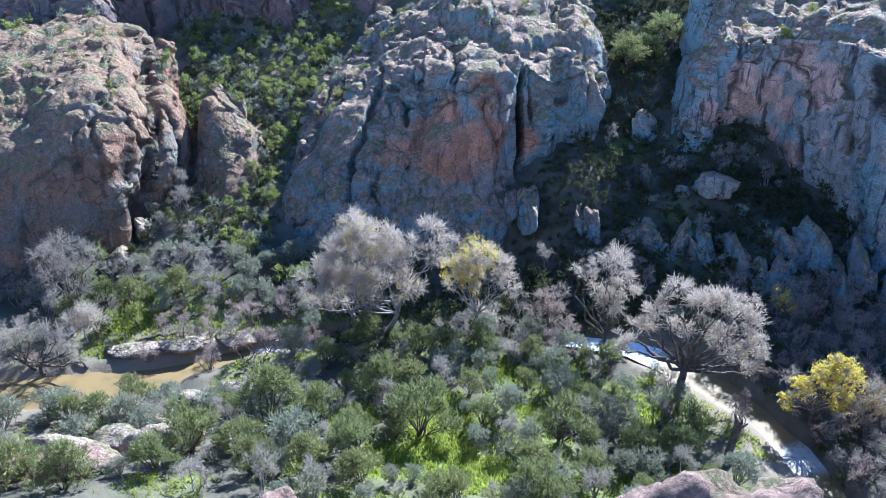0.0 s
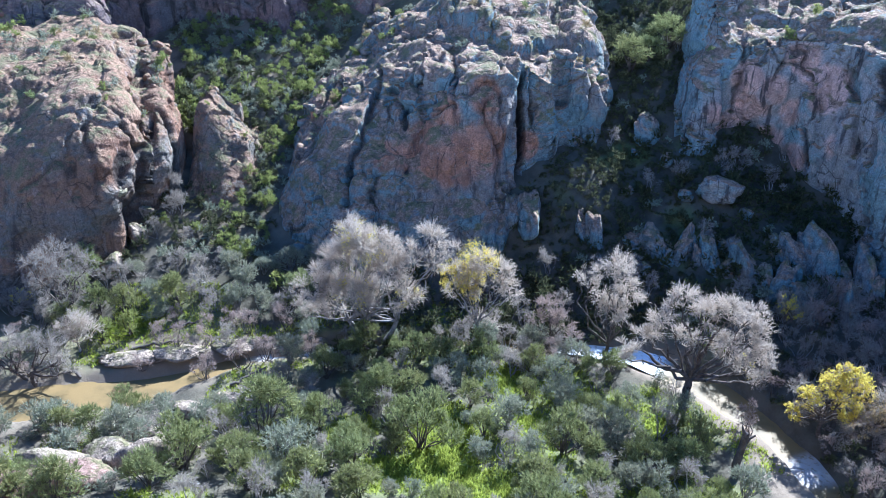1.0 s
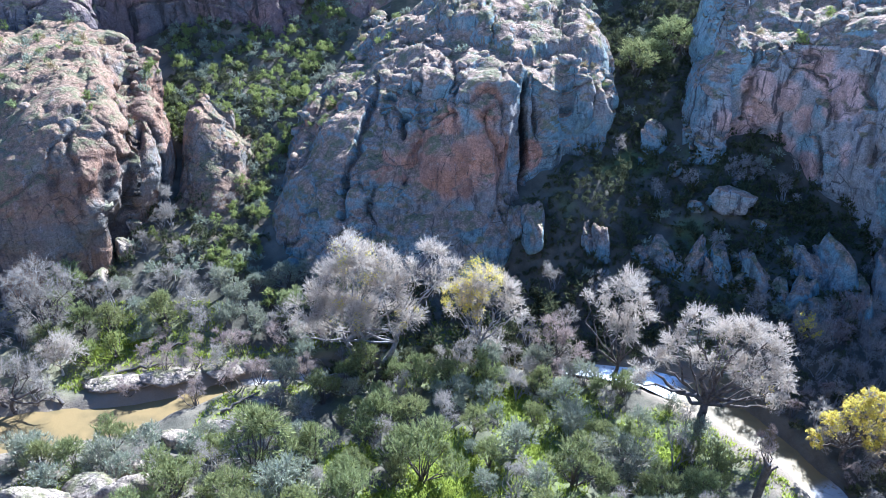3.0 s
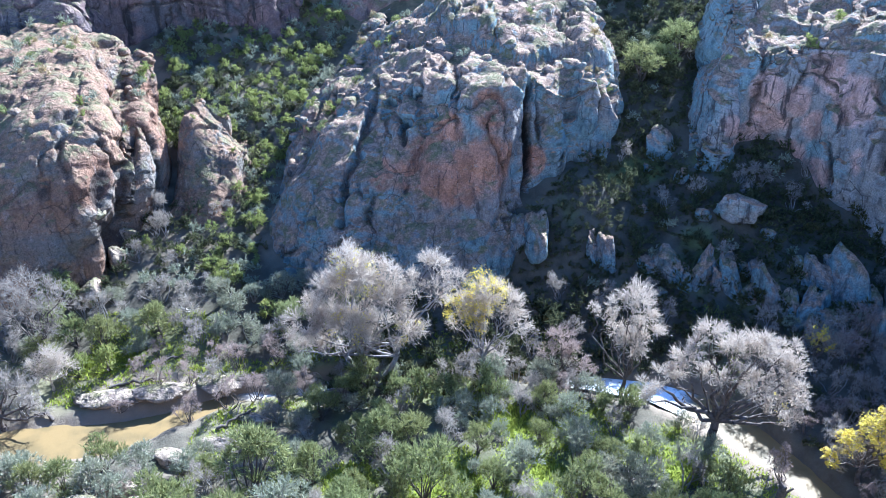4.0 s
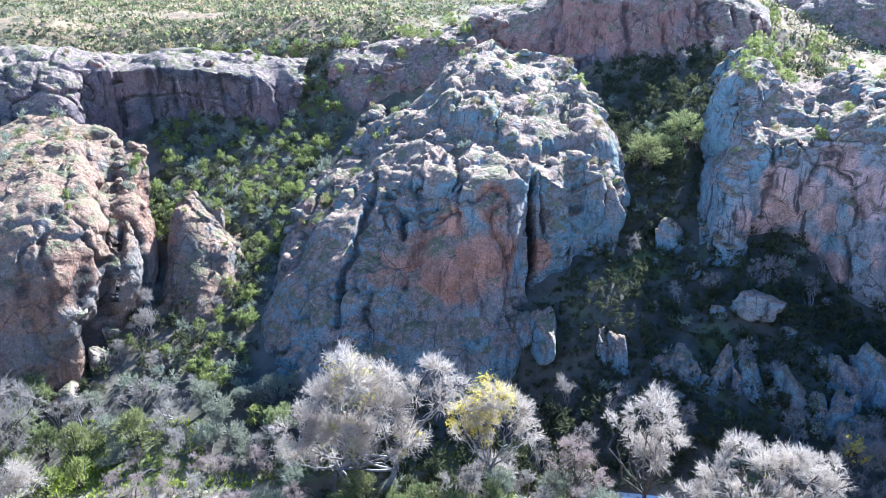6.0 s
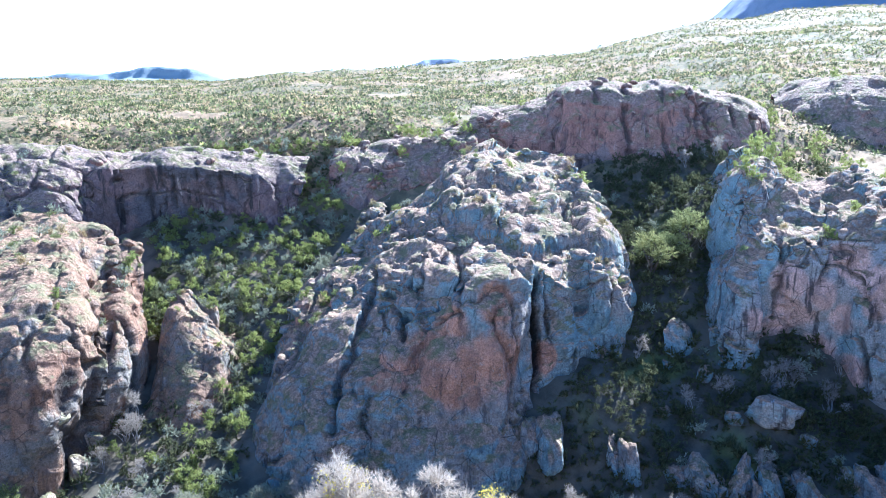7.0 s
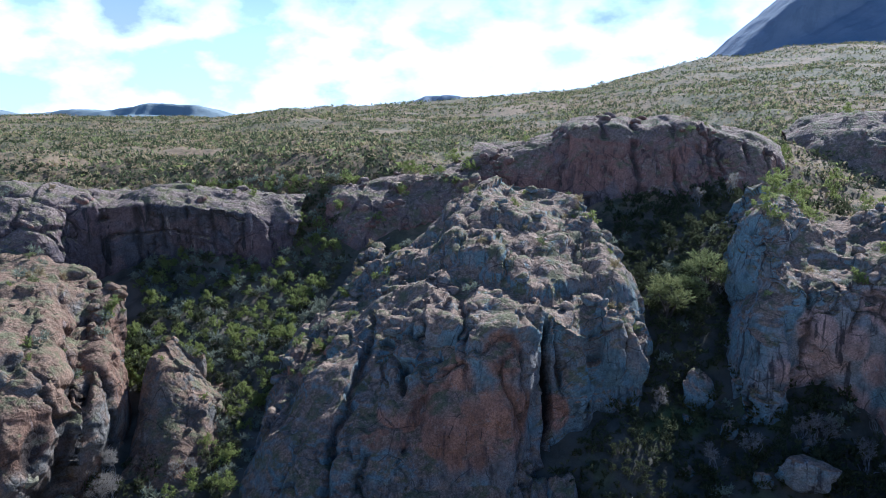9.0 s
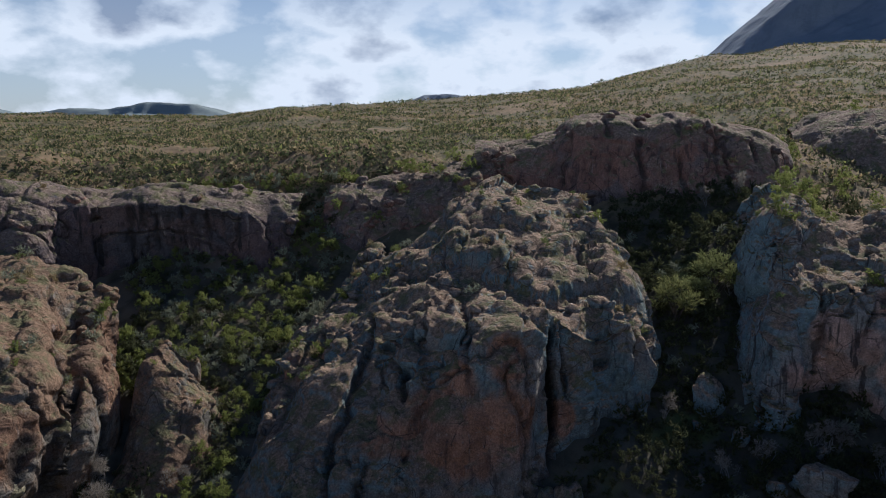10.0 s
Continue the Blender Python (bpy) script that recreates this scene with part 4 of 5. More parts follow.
def broom_segments(r, lobe, density, thick, fine=0.009):
    """Fine bare branches through one lobe (x, y, z, radius): boughs to smaller lobes on its outside, and sprays of twigs in each."""
    c, rad = np.asarray(lobe[:3], float), lobe[3]
    root = c - np.array([0, 0, 0.6 * rad])
    seg = []
    for _ in range(9):
        d = unit(r.normal(0, 1, 3) * (1, 1, 0.8) + (0, 0, 0.35))
        sub, small = c + d * rad * r.uniform(0.38, 0.66), rad * r.uniform(0.40, 0.64)
        bend = (root + sub) / 2 + r.normal(0, 0.07 * rad, 3)
        seg.append(np.array([(*root, *bend, thick, thick * 0.7), (*bend, *sub, thick * 0.7, thick * 0.4)]))
        n = max(5, int(0.40 * density * small ** 2))
        out = unit(r.normal(0, 1, (n, 3)) + d * 0.5 + (0, 0, 0.35))
        e = sub + out * (small * r.uniform(0.35, 1.0, n))[:, None]
        start = sub + (e - sub) * r.uniform(0.0, 0.25, (n, 1)) - d * small * 0.25
        seg.append(np.concatenate([start, e, np.full((n, 1), fine * 1.5), np.full((n, 1), fine * 0.9)], 1))
        k = 7
        s0, s1 = np.repeat(start, k, 0), np.repeat(e, k, 0)
        t = r.uniform(0.35, 1.0, (n * k, 1))
        a = s0 + (s1 - s0) * t
        way = unit(unit(s1 - s0) + r.normal(0, 0.5, (n * k, 3)) + (0, 0, 0.18))
        b = a + way * r.uniform(0.14, 0.38, (n * k, 1)) * (0.6 + 0.35 * min(rad, 2.2))
        seg.append(np.concatenate([a, b, np.full((n * k, 1), fine), np.full((n * k, 1), fine * 0.5)], 1))
    return np.concatenate(seg)


def limb(r, a, b, ra, rb, n=5, bend=0.12):
    a, b = np.asarray(a, float), np.asarray(b, float)
    seg, p = [], a
    L = np.linalg.norm(b - a)
    side = r.normal(0, 1, 3) * (1, 1, 0.3) * bend * L
    for k in range(1, n + 1):
        t = k / n
        q = a + (b - a) * t + side * math.sin(math.pi * t) + (r.normal(0, 0.03, 3) * L if k < n else 0)
        r0, r1 = ra + (rb - ra) * (k - 1) / n, ra + (rb - ra) * t
        seg.append((*p, *q, r0, r1))
        p = q
    return seg


def bare_tree(name, label, x, y, lobes, seed, bark, twig, trunk_r=0.32, fork=3.0, count=60, leaves=0, leaf=None, lean=(0, 0), fine=0.011, z=None, leaf_lobes=None, stems=1):
    """A leafless tree: trunk and limbs, and a crown of fine twigs in lobes (x, y, z, radius from the tree's foot)."""
    r = np.random.default_rng(seed)
    root = new(name)
    root.location = (x, y, (land_at(x, y) if z is None else z) - 0.15)
    wood, fan, pts = [], [], []
    L = np.array(lobes, float)
    # smaller lobes close the gaps between neighbours
    gap = [((a + b) / 2 + np.append(r.normal(0, 0.25, 3), 0)) * (1, 1, 1, 0.82) for i, a in enumerate(L) for b in L[:i] if np.linalg.norm(a[:3] - b[:3]) < 0.95 * (a[3] + b[3])]
    L = np.concatenate([L * (1, 1, 1, 1.08), gap[:len(L) // 2 + 1]]) if gap else L
    tops = []
    for s in range(stems):
        foot = np.array([0.5 * s * (-1) ** s, 0.25 * s, 0])
        head = np.array([lean[0] + 1.5 * s * (-1) ** s, lean[1], fork])
        wood += limb(r, foot, head, trunk_r, trunk_r * 0.72, 5, 0.06)
        wood.append((*(foot - (0, 0, 0.5)), *(foot + (0, 0, 0.35)), trunk_r * 1.5, trunk_r))
        tops.append(head)
    for k, l in enumerate(L):
        head = tops[k % stems]
        end = l[:3] - np.array([0, 0, 0.5 * l[3]])
        wood += limb(r, head, end, trunk_r * r.uniform(0.38, 0.55) * (1 if k < len(lobes) else 0.5), 0.04, 6, 0.06)
        # side limbs
        for _ in range(3):
            t = r.uniform(0.4, 0.95)
            s = head + (end - head) * t
            wood += limb(r, s, s + unit(r.normal(0, 1, 3) + (0, 0, 0.6)) * l[3] * 0.7, 0.05, 0.018, 3, 0.08)
        fan.append(broom_segments(r, l, count, 0.03, fine))
        if leaves and (leaf_lobes is None or k in leaf_lobes):
            n = int(1.9 * leaves * (l[3] / 2.2) ** 2)
            d = unit(r.normal(0, 1, (n, 3)) + (0, 0, 0.2))
            tuft = unit(r.normal(0, 1, (max(5, n // 22), 3)) + (0, 0, 0.3))
            pick = r.integers(0, len(tuft), n)
            reach = r.uniform(0.5, 0.92, len(tuft))[pick] + r.normal(0, 0.08, n)
            pts.append(l[:3] + unit(tuft[pick] + d * 0.22) * l[3] * reach[:, None])
    v, f = tubes(wood, 7)
    part("trunk", mesh_of("trunk", v, f, bark), root)
    v, f = slivers(np.concatenate(fan), r)
    part("crown", mesh_of("crown", v, f, twig, flat=True), root, "bare grey twigs")
    if pts:
        q = np.concatenate(pts)
        v, f = blades(q, unit(r.normal(0, 1, q.shape) - (0, 0, 0.3)), 0.135, 0.055, r)
        part("leaves", mesh_of("leaves", v, f, leaf, flat=True), root, "remaining yellow leaves")
    return tagged(root, label, "tree")


def bare_shrub_meshes(seed, bark, twig, wide, tall, count=16):
    r = np.random.default_rng(seed)
    wood, fan = [], []
    for l in lobes_of(r, 7, wide * 0.8, tall, 0.25 * tall):
        wood += limb(r, np.append(r.normal(0, 0.12, 2), -0.1), l[:3] - (0, 0, 0.4 * l[3]), 0.055, 0.022, 4, 0.15)
        fan.append(broom_segments(r, (l[0], l[1], l[2], l[3] * 1.4), count, 0.018, 0.0105))
    wv, wf = tubes(wood, 4)
    fv, ff = slivers(np.concatenate(fan), r)
    return mesh_of("stem", wv, wf, bark), mesh_of("crown", fv, ff, twig, flat=True)


def shrub_thing(name, label, parts, group):
    root = new(name)
    for key, me in parts:
        part(key, me, root)
    root.location = (0, 0, -400)
    return tagged(root, label, "shrub", group)

# ---- mountains on the skyline ----


def hill(name, label, x0, x1, y, deep, base, profile, seed, rough, material, nu=160, nv=70, lip=0.35):
    """A far hill: profile gives its height from x0 to x1; the near flank is deep metres wide, its upper part steep."""
    U, V = np.meshgrid(np.linspace(0, 1, nu), np.linspace(0, 1, nv), indexing="ij")
    f = np.linspace(0, 1, len(profile))
    H = np.interp(U, f, profile)
    X, Y = x0 + (x1 - x0) * U, y - deep + 1.6 * deep * V
    p = np.stack([X, Y, 0 * X], -1).reshape(-1, 3)
    g = (fbm(p / (deep * 0.35), 4, seed)).reshape(nu, nv)
    rise = smooth(0.0, 0.55, V + 0.06 * g) * (1 - lip) + smooth(0.50, 0.60, V + 0.10 * g) * lip
    Z = base - 12 + (H - base + 12) * rise * (1 + 0.02 * g) - (V > 0.8) * (V - 0.8) * (H - base) * 2
    Z = Z + rough * (ridged(p / (deep * 0.16) + seed, 4, seed + 3).reshape(nu, nv)) * smooth(0.05, 0.3, V) * smooth(0, 0.06, U) * smooth(1, 0.94, U)
    X = X + 0.6 * rough * fbm(np.stack([X, Y, Z * 2], -1).reshape(-1, 3) / (deep * 0.1), 3, seed + 8).reshape(nu, nv)
    q = np.stack([X, Y, Z], -1).reshape(-1, 3)
    me = mesh_of(name, q, sheet_faces(nu, nv), material, attributes={"pink": 0 * q[:, 0], "crack": 0 * q[:, 0]})
    return tagged(new(name, me), label, "mountain", kind="structure")


hill("mountain", "steep mountain with cliffs, haze and cloud shade painted in as blue-grey", 362, 1300, 1330, 420, 120, [110, 138, 205, 262, 330, 385, 400, 430, 440, 425, 400, 360, 300, 240, 150], 41, 5, ROCK_HAZE, 220, 110, 0.40)
hill("mesa", "low flat-topped mesa on the skyline, blue with painted-in haze", -150, 420, 1600, 260, 50, [50, 84, 106, 108, 104, 99, 100, 98, 96, 94, 90, 86, 70], 42, 3, ROCK_HAZE)
hill("far_hills", "low rounded hills on the horizon", -1300, -400, 1550, 260, 40, [60, 70, 74, 70, 66, 72, 78, 76, 70, 60, 62, 68, 72, 68, 76, 85, 82, 80, 66, 50], 43, 3, HILL_HAZE, 240)

# ---- loose rocks ----
STONE = "boulders in the side gully"
boulder("boulder", "large flat grey boulder on the shaded slope", 28.4, 81.6, 10.8, 2.7, 1.7, 1.4, 1, ROCK_BUFF, -18, 0.7, group=STONE, pink=0.0)
boulder("boulder", "leaning grey rock slab in the shaded gully", 22.6, 92.0, 14.0, 1.6, 1.1, 3.0, 2, ROCK_GREY, 20, 0.7, group=STONE, lean=15, pink=0.0)
for k, (bx, by, s, h) in enumerate([(25.4, 82.5, 0.8, 0.9), (31.6, 80.6, 1.0, 0.8), (27.0, 78.6, 0.7, 0.7), (33.6, 77.4, 0.9, 1.0), (19.4, 84.6, 0.7, 0.8), (24.2, 88.0, 0.8, 1.0), (26.4, 92.0, 0.9, 1.3), (20.0, 75.6, 0.7, 0.9), (29.0, 69.0, 0.9, 1.1), (21.0, 90.0, 0.6, 0.7), (30.4, 85.4, 0.7, 0.8)]):
    boulder("boulder", "small grey boulder on the shaded slope", bx, by, land_at(bx, by) + 0.3 * h, s, s * 0.9, h, 10 + k, ROCK_GREY, 37 * k, 0.7, group=STONE, pink=0.0)
for k, (bx, by, s, h) in enumerate([(15.2, 79.6, 1.1, 2.4), (21.0, 77.6, 1.3, 2.0), (24.2, 76.5, 1.0, 2.6), (26.8, 75.0, 1.1, 2.2), (30.0, 73.6, 1.3, 2.6), (33.2, 71.6, 1.4, 3.0), (37.8, 73.2, 1.6, 3.8), (41.6, 71.2, 1.7, 4.0), (38.2, 68.0, 1.4, 3.0), (34.6, 69.0, 1.2, 2.4), (29.6, 76.6, 1.0, 1.6), (35.4, 75.4, 1.3, 2.6),
                                    (8.0, 81.0, 1.6, 2.6), (43.6, 68.4, 1.6, 3.6)]):
    boulder("rock_rib", "upright blue-grey lichened rock rib on the shaded slope", bx, by + 0.5, land_at(bx, by + 0.5) - 0.1 * h, s * 1.05, s * 1.5, h * 1.25, 110 + k, ROCK_GREY, 30 * math.sin(k * 2.3), 0.75, "rock ribs on the shaded slope", 28, 0.0)
    for j, (dx, dy, small) in enumerate([(-1.0, 0.9, 0.75), (0.9, -0.7, 0.6)][:1 + k % 2]):
        qx, qy = bx + dx * s * 1.25, by + dy * s
        boulder("rock_rib", "narrow blue-grey rock rib beside a larger one on the shaded slope", qx, qy, land_at(qx, qy) - 0.2 * h, s * 0.75, s * 1.1, h * 1.25 * small, 150 + 2 * k + j, ROCK_GREY, 35 * math.sin(k * 1.3 + j), 0.75, "rock ribs on the shaded slope", 30, 0.0)
BANK = "pale rocks along the creek"
for k, (bx, by, sx, sy, h) in enumerate([(-29.6, 62.0, 3.6, 1.3, 0.42), (-25.6, 62.8, 2.6, 1.2, 0.4), (-21.6, 64.6, 2.2, 1.4, 0.45), (-13.4, 66.2, 1.9, 1.3, 1.3), (-16.8, 65.4, 1.6, 1.0, 0.6), (-22.0, 54.4, 2.4, 1.1, 0.7), (-19.0, 56.4, 1.8, 0.9, 0.5),
                                         (-22.4, 45.4, 2.0, 1.5, 1.7), (-25.4, 46.8, 2.4, 1.6, 1.3), (-28.6, 44.6, 2.6, 1.6, 1.4), (-27.0, 42.0, 3.4, 2.0, 2.0), (-31.0, 41.0, 2.8, 1.8, 1.6), (-24.6, 49.6, 1.8, 1.2, 0.9), (-21.0, 48.6, 1.3, 0.9, 0.6),
                                         (-17.0, 59.6, 1.6, 0.8, 0.5), (-36.6, 83.6, 1.3, 1.2, 1.6), (-36.2, 80.6, 1.4, 1.3, 1.6), (-37.4, 76.2, 1.6, 1.4, 1.9)]):
    boulder("boulder", "pale tan water-worn rock beside the creek" if by < 70 else "pale tan block at the foot of the outcrop", bx, by, land_at(bx, by) + 0.2 * h, sx, sy, h, 60 + k, ROCK_NEAR if by < 44 else ROCK_PALE, 20 * math.sin(k * 2.1), 0.25, BANK)
boulder("boulder", "rough pinkish rock at the near rim of the canyon", 5.1, 12.3, 28.0, 1.75, 1.3, 1.75, 91, ROCK_NEAR, 15, 0.6)
boulder("boulder", "rough pinkish rock at the near rim of the canyon", 6.8, 12.1, 27.7, 1.6, 1.3, 1.6, 94, ROCK_NEAR, 70, 0.6)
boulder("boulder", "small pinkish rock at the near rim of the canyon", -6.6, 22.2, 18.3, 1.1, 0.9, 1.4, 92, ROCK_NEAR, 40, 0.5)
boulder("boulder", "yellow-lichened block against the foot of the outcrop", -38.4, 79.4, 10.4, 1.9, 1.6, 2.3, 95, ROCK_YELLOW, 25, 0.5)
formation("near_cliff", "pinkish rock wall of the canyon below the viewpoint", [
    (-60, 36, 4, -60, 16, 17, -60, -10, 26), (-30, 37, 3, -30, 17, 16, -30, -10, 26), (-8, 34, 3, -7, 21, 17.4, -6, -10, 26), (5, 28, 4, 5, 12, 25.6, 5, -10, 24), (16, 32, 2, 16, 12, 18, 16, -10, 25), (40, 32, 0, 40, 14, 17, 40, -10, 25)],
    ROCK_NEAR, 200, 120, 900, 0.5, 3.2, square=0.2)



def loose_blocks(name, count, material, lo, hi, least=0.55, ymin=0.0):
    """Broken blocks that lie on a rock formation, as parts of it."""
    r = np.random.default_rng(count)
    meshes = []
    for k in range(5):
        bm = bmesh.new()
        bmesh.ops.create_icosphere(bm, subdivisions=2, radius=1.0)
        v = np.array([w.co for w in bm.verts])
        f = np.array([[w.index for w in t.verts] for t in bm.faces])
        bm.free()
        n = r.normal(0, 1, (10, 3))
        n /= np.linalg.norm(n, axis=1, keepdims=True)
        c = np.maximum(v @ n.T, 0.05) / r.uniform(0.6, 1.0, 10)
        v = v * np.minimum(1 / (np.sum(c ** 18, axis=1)) ** (1 / 18), 1.1)[:, None] * (1 + 0.06 * fbm(v * 3 + k, 2, k))[:, None]
        meshes.append(mesh_of("block", v * (1, 0.8, 0.62), f, material, flat=True, attributes={"pink": np.full(len(v), 0.15), "crack": np.zeros(len(v))}))
    q, nrm = SURFACES[name]
    good = np.nonzero((nrm[:, 2] > least) & (q[:, 1] > ymin) & (q[:, 2] > land(q[:, 0], q[:, 1]) + 0.2))[0]
    good = good[fbm(q[good] / 5.0, 2, 66) > 0.0]
    for i in r.choice(good, count, replace=False):
        ob = new("block", meshes[int(r.integers(5))])
        size = lo + (hi - lo) * r.uniform(0, 1) ** 2
        ob.parent = bpy.data.objects[name]
        ob.matrix_basis = pose(q[i, 0], q[i, 1], q[i, 2] + 0.1 * size, r.uniform(-25, 25), r.uniform(-25, 25), r.uniform(0, 360)) @ Matrix.Diagonal((size, size, size, 1))


loose_blocks("rock_buttress", 110, ROCK_GREY, 0.3, 1.3, 0.45, 91)
loose_blocks("rock_outcrop", 60, ROCK_TAN, 0.3, 1.1, 0.5, 83)
loose_blocks("rock_cliff", 50, ROCK_BUFF, 0.3, 1.1, 0.5, 92)
loose_blocks("rock_pinnacle", 8, ROCK_TAN, 0.3, 0.7, 0.4)
loose_blocks("rim_cliff", 46, ROCK_RED, 0.4, 1.3, 0.5)
loose_blocks("ledge_cliff", 40, ROCK_RED, 0.4, 1.3, 0.4)
loose_blocks("upper_cliff", 30, ROCK_RED, 0.4, 1.2, 0.5)

# ---- large trees ----
bare_tree("cottonwood", "tall leafless cottonwood with pale grey twigs above the creek", -8.6, 64.6, [(-0.3, 0, 11.6, 2.7), (-2.8, 0.6, 9.4, 2.3), (2.2, -0.4, 9.0, 2.4), (2.6, 0.8, 11.2, 1.6), (6.2, 0.2, 12.0, 1.9), (-4.6, 0, 6.8, 2.1), (-1.0, -1.2, 6.8, 2.2), (4.0, -0.6, 6.6, 1.9), (6.4, 0.4, 9.6, 1.3), (-1.2, 1.6, 12.4, 1.8), (8.0, 0.2, 11.0, 1.2), (4.4, 0.4, 10.4, 1.5), (1.6, 0.4, 6.4, 1.8), (-5.6, 0.4, 4.6, 1.6), (-2.8, 0, 4.4, 1.5)],
          1, BARK_GREY, TWIG_PALE, 0.30, 3.6, 66, fine=0.016, stems=3, leaves=110, leaf=LEAF_YELLOW, leaf_lobes=(6, 7, 0))
bare_tree("cottonwood", "half-bare cottonwood with clumps of yellow leaves", 2.0, 66.4, [(0, 0, 9.2, 2.1), (-2.2, 0, 7.8, 1.7), (2.3, 0.2, 8.2, 1.7), (2.8, -0.3, 6.2, 1.5), (-0.4, 0.6, 6.4, 1.7), (0.2, 0, 3.2, 1.2), (-2.4, 0.4, 5.8, 1.0), (1.6, -0.2, 2.2, 1.1)],
          2, BARK_GREY, TWIG_PALE, 0.22, 2.6, 66, fine=0.016, leaves=700, leaf=LEAF_YELLOW, leaf_lobes=(0, 1, 4))
bare_tree("cottonwood", "broad leafless cottonwood with a forked dark trunk by the rapids", 20.2, 57.6, [(-1.5, 0, 11.2, 1.5), (0.6, 0.3, 9.6, 1.6), (2.4, 0, 10.2, 1.7), (4.2, 0.2, 9.8, 1.4), (4.8, 0.3, 7.6, 1.7), (6.2, 0.3, 5.4, 1.5), (-3.2, 0, 9.0, 1.5), (-4.6, 0.2, 7.0, 1.5), (-6.0, 0.2, 6.0, 1.4), (-0.6, 0.4, 7.2, 1.5), (2.6, -0.4, 6.8, 1.6), (4.2, -0.2, 4.8, 1.3), (5.8, 0, 3.4, 1.1)],
          3, BARK_DARK, TWIG_PALE, 0.42, 3.2, 74, fine=0.016, leaves=50, leaf=LEAF_YELLOW, leaf_lobes=(11,))
bare_tree("cottonwood", "slender leafless cottonwood with a rounded pale crown", 14.4, 64.2, [(0, 0, 10.4, 2.0), (-2.3, 0.2, 9.0, 1.0), (1.4, 0, 8.0, 1.6), (0.2, -0.3, 6.4, 1.8), (-1.2, 0.3, 7.4, 1.3), (-3.4, 0, 9.8, 0.7)], 4, BARK_DARK, TWIG_PALE, 0.22, 2.6, 66, fine=0.016)
bare_tree("cottonwood", "leafless grey tree against the outcrop", -38.6, 67.0, [(0, 0, 8.6, 2.2), (2.0, 0, 6.4, 2.1), (-1.4, 0.2, 5.4, 2.0), (3.2, 0, 8.2, 1.5), (-2.2, 0, 7.6, 1.6), (1.0, 0, 4.0, 1.8)], 5, BARK_DARK, TWIG_GREY, 0.24, 2.2, 36, fine=0.012)
bare_tree("cottonwood", "small bare tree with brownish-grey twigs", 9.0, 66.8, [(0, 0, 5.8, 1.4), (1.6, 0.1, 4.0, 1.5), (-0.9, 0, 4.0, 1.2), (2.4, 0, 2.4, 1.3)], 6, BARK_DARK, TWIG_MAUVE, 0.15, 1.4, 70, fine=0.012)
bare_tree("cottonwood", "leaning bare tree with dark crooked limbs over the pool", -38.0, 59.0, [(2.6, 0.5, 3.6, 1.5), (-1.6, 0, 4.4, 1.7), (0.8, 0.4, 4.8, 1.5), (-3.4, 0, 3.0, 1.6), (3.6, 0, 2.0, 1.0), (-4.6, 0.5, 4.8, 1.6)], 7, BARK_DARK, TWIG_GREY, 0.24, 1.3, 40, fine=0.013, stems=2)
bare_tree("cottonwood", "pale leafless sapling among green shrubs", -36.2, 64.0, [(0, 0, 3.4, 1.7), (1.4, 0, 2.6, 1.4), (-1.2, 0, 2.6, 1.3)], 8, TWIG_PALE, TWIG_PALE, 0.12, 1.1, 64, fine=0.012)
bare_tree("cottonwood", "cottonwood in bright yellow autumn leaf", 30.4, 54.0, [(0.2, 0, 5.4, 1.3), (-1.5, 0.1, 4.0, 1.1), (1.9, 0, 6.0, 1.1), (1.4, -0.6, 3.6, 1.2), (-2.6, 0, 2.6, 0.8), (-0.3, 0.3, 2.6, 1.0), (2.9, 0.3, 4.6, 0.9), (0.9, 0.2, 6.6, 0.7), (-2.8, 0.2, 5.0, 0.9)], 9, BARK_DARK, TWIG_GREY, 0.22, 1.8, 46, leaves=2300, leaf=LEAF_YELLOW, leaf_lobes=(0, 1, 2, 3, 4, 6, 7))
bare_tree("cottonwood", "small tree with sparse faded yellow leaves", 34.2, 52.6, [(0, 0, 4.2, 1.6), (1.4, 0, 3.0, 1.4), (-1.2, 0, 2.4, 1.3)], 10, BARK_DARK, TWIG_GREY, 0.18, 1.4, 60, leaves=620, leaf=LEAF_DRY)
bare_tree("cottonwood", "small tree with a few yellow leaves in shade", 31.2, 66.0, [(0, 0, 4.0, 1.2), (0.8, 0, 2.8, 1.0)], 11, BARK_DARK, TWIG_GREY, 0.12, 1.2, 50, leaves=420, leaf=LEAF_YELLOW)
bare_tree("cottonwood", "small tree with a few yellow leaves below the outcrop", -44.6, 69.6, [(0, 0, 2.6, 1.0), (0.9, 0, 1.8, 0.9)], 12, BARK_DARK, TWIG_GREY, 0.1, 0.9, 50, leaves=260, leaf=LEAF_YELLOW)


def dead_trunk(x, y, h):
    r = np.random.default_rng(77)
    seg = limb(r, (0, 0, -0.4), (0.10, 0.1, h), 0.34, 0.26, 3, 0.0) + limb(r, (0.1, 0, h * 0.7), (0.9, 0.2, h * 0.95), 0.14, 0.07, 3, 0.1) + limb(r, (0.1, 0, h), (-0.3, 0.1, h + 0.7), 0.2, 0.05, 3, 0.1)
    v, f = tubes(seg, 9)
    ob = new("dead_trunk", mesh_of("dead_trunk", v, f, BARK_DARK))
    ob.location = (x, y, land_at(x, y))
    return tagged(ob, "broken dark dead tree trunk standing by the creek", "tree trunk")


dead_trunk(22.0, 49.0, 4.0)

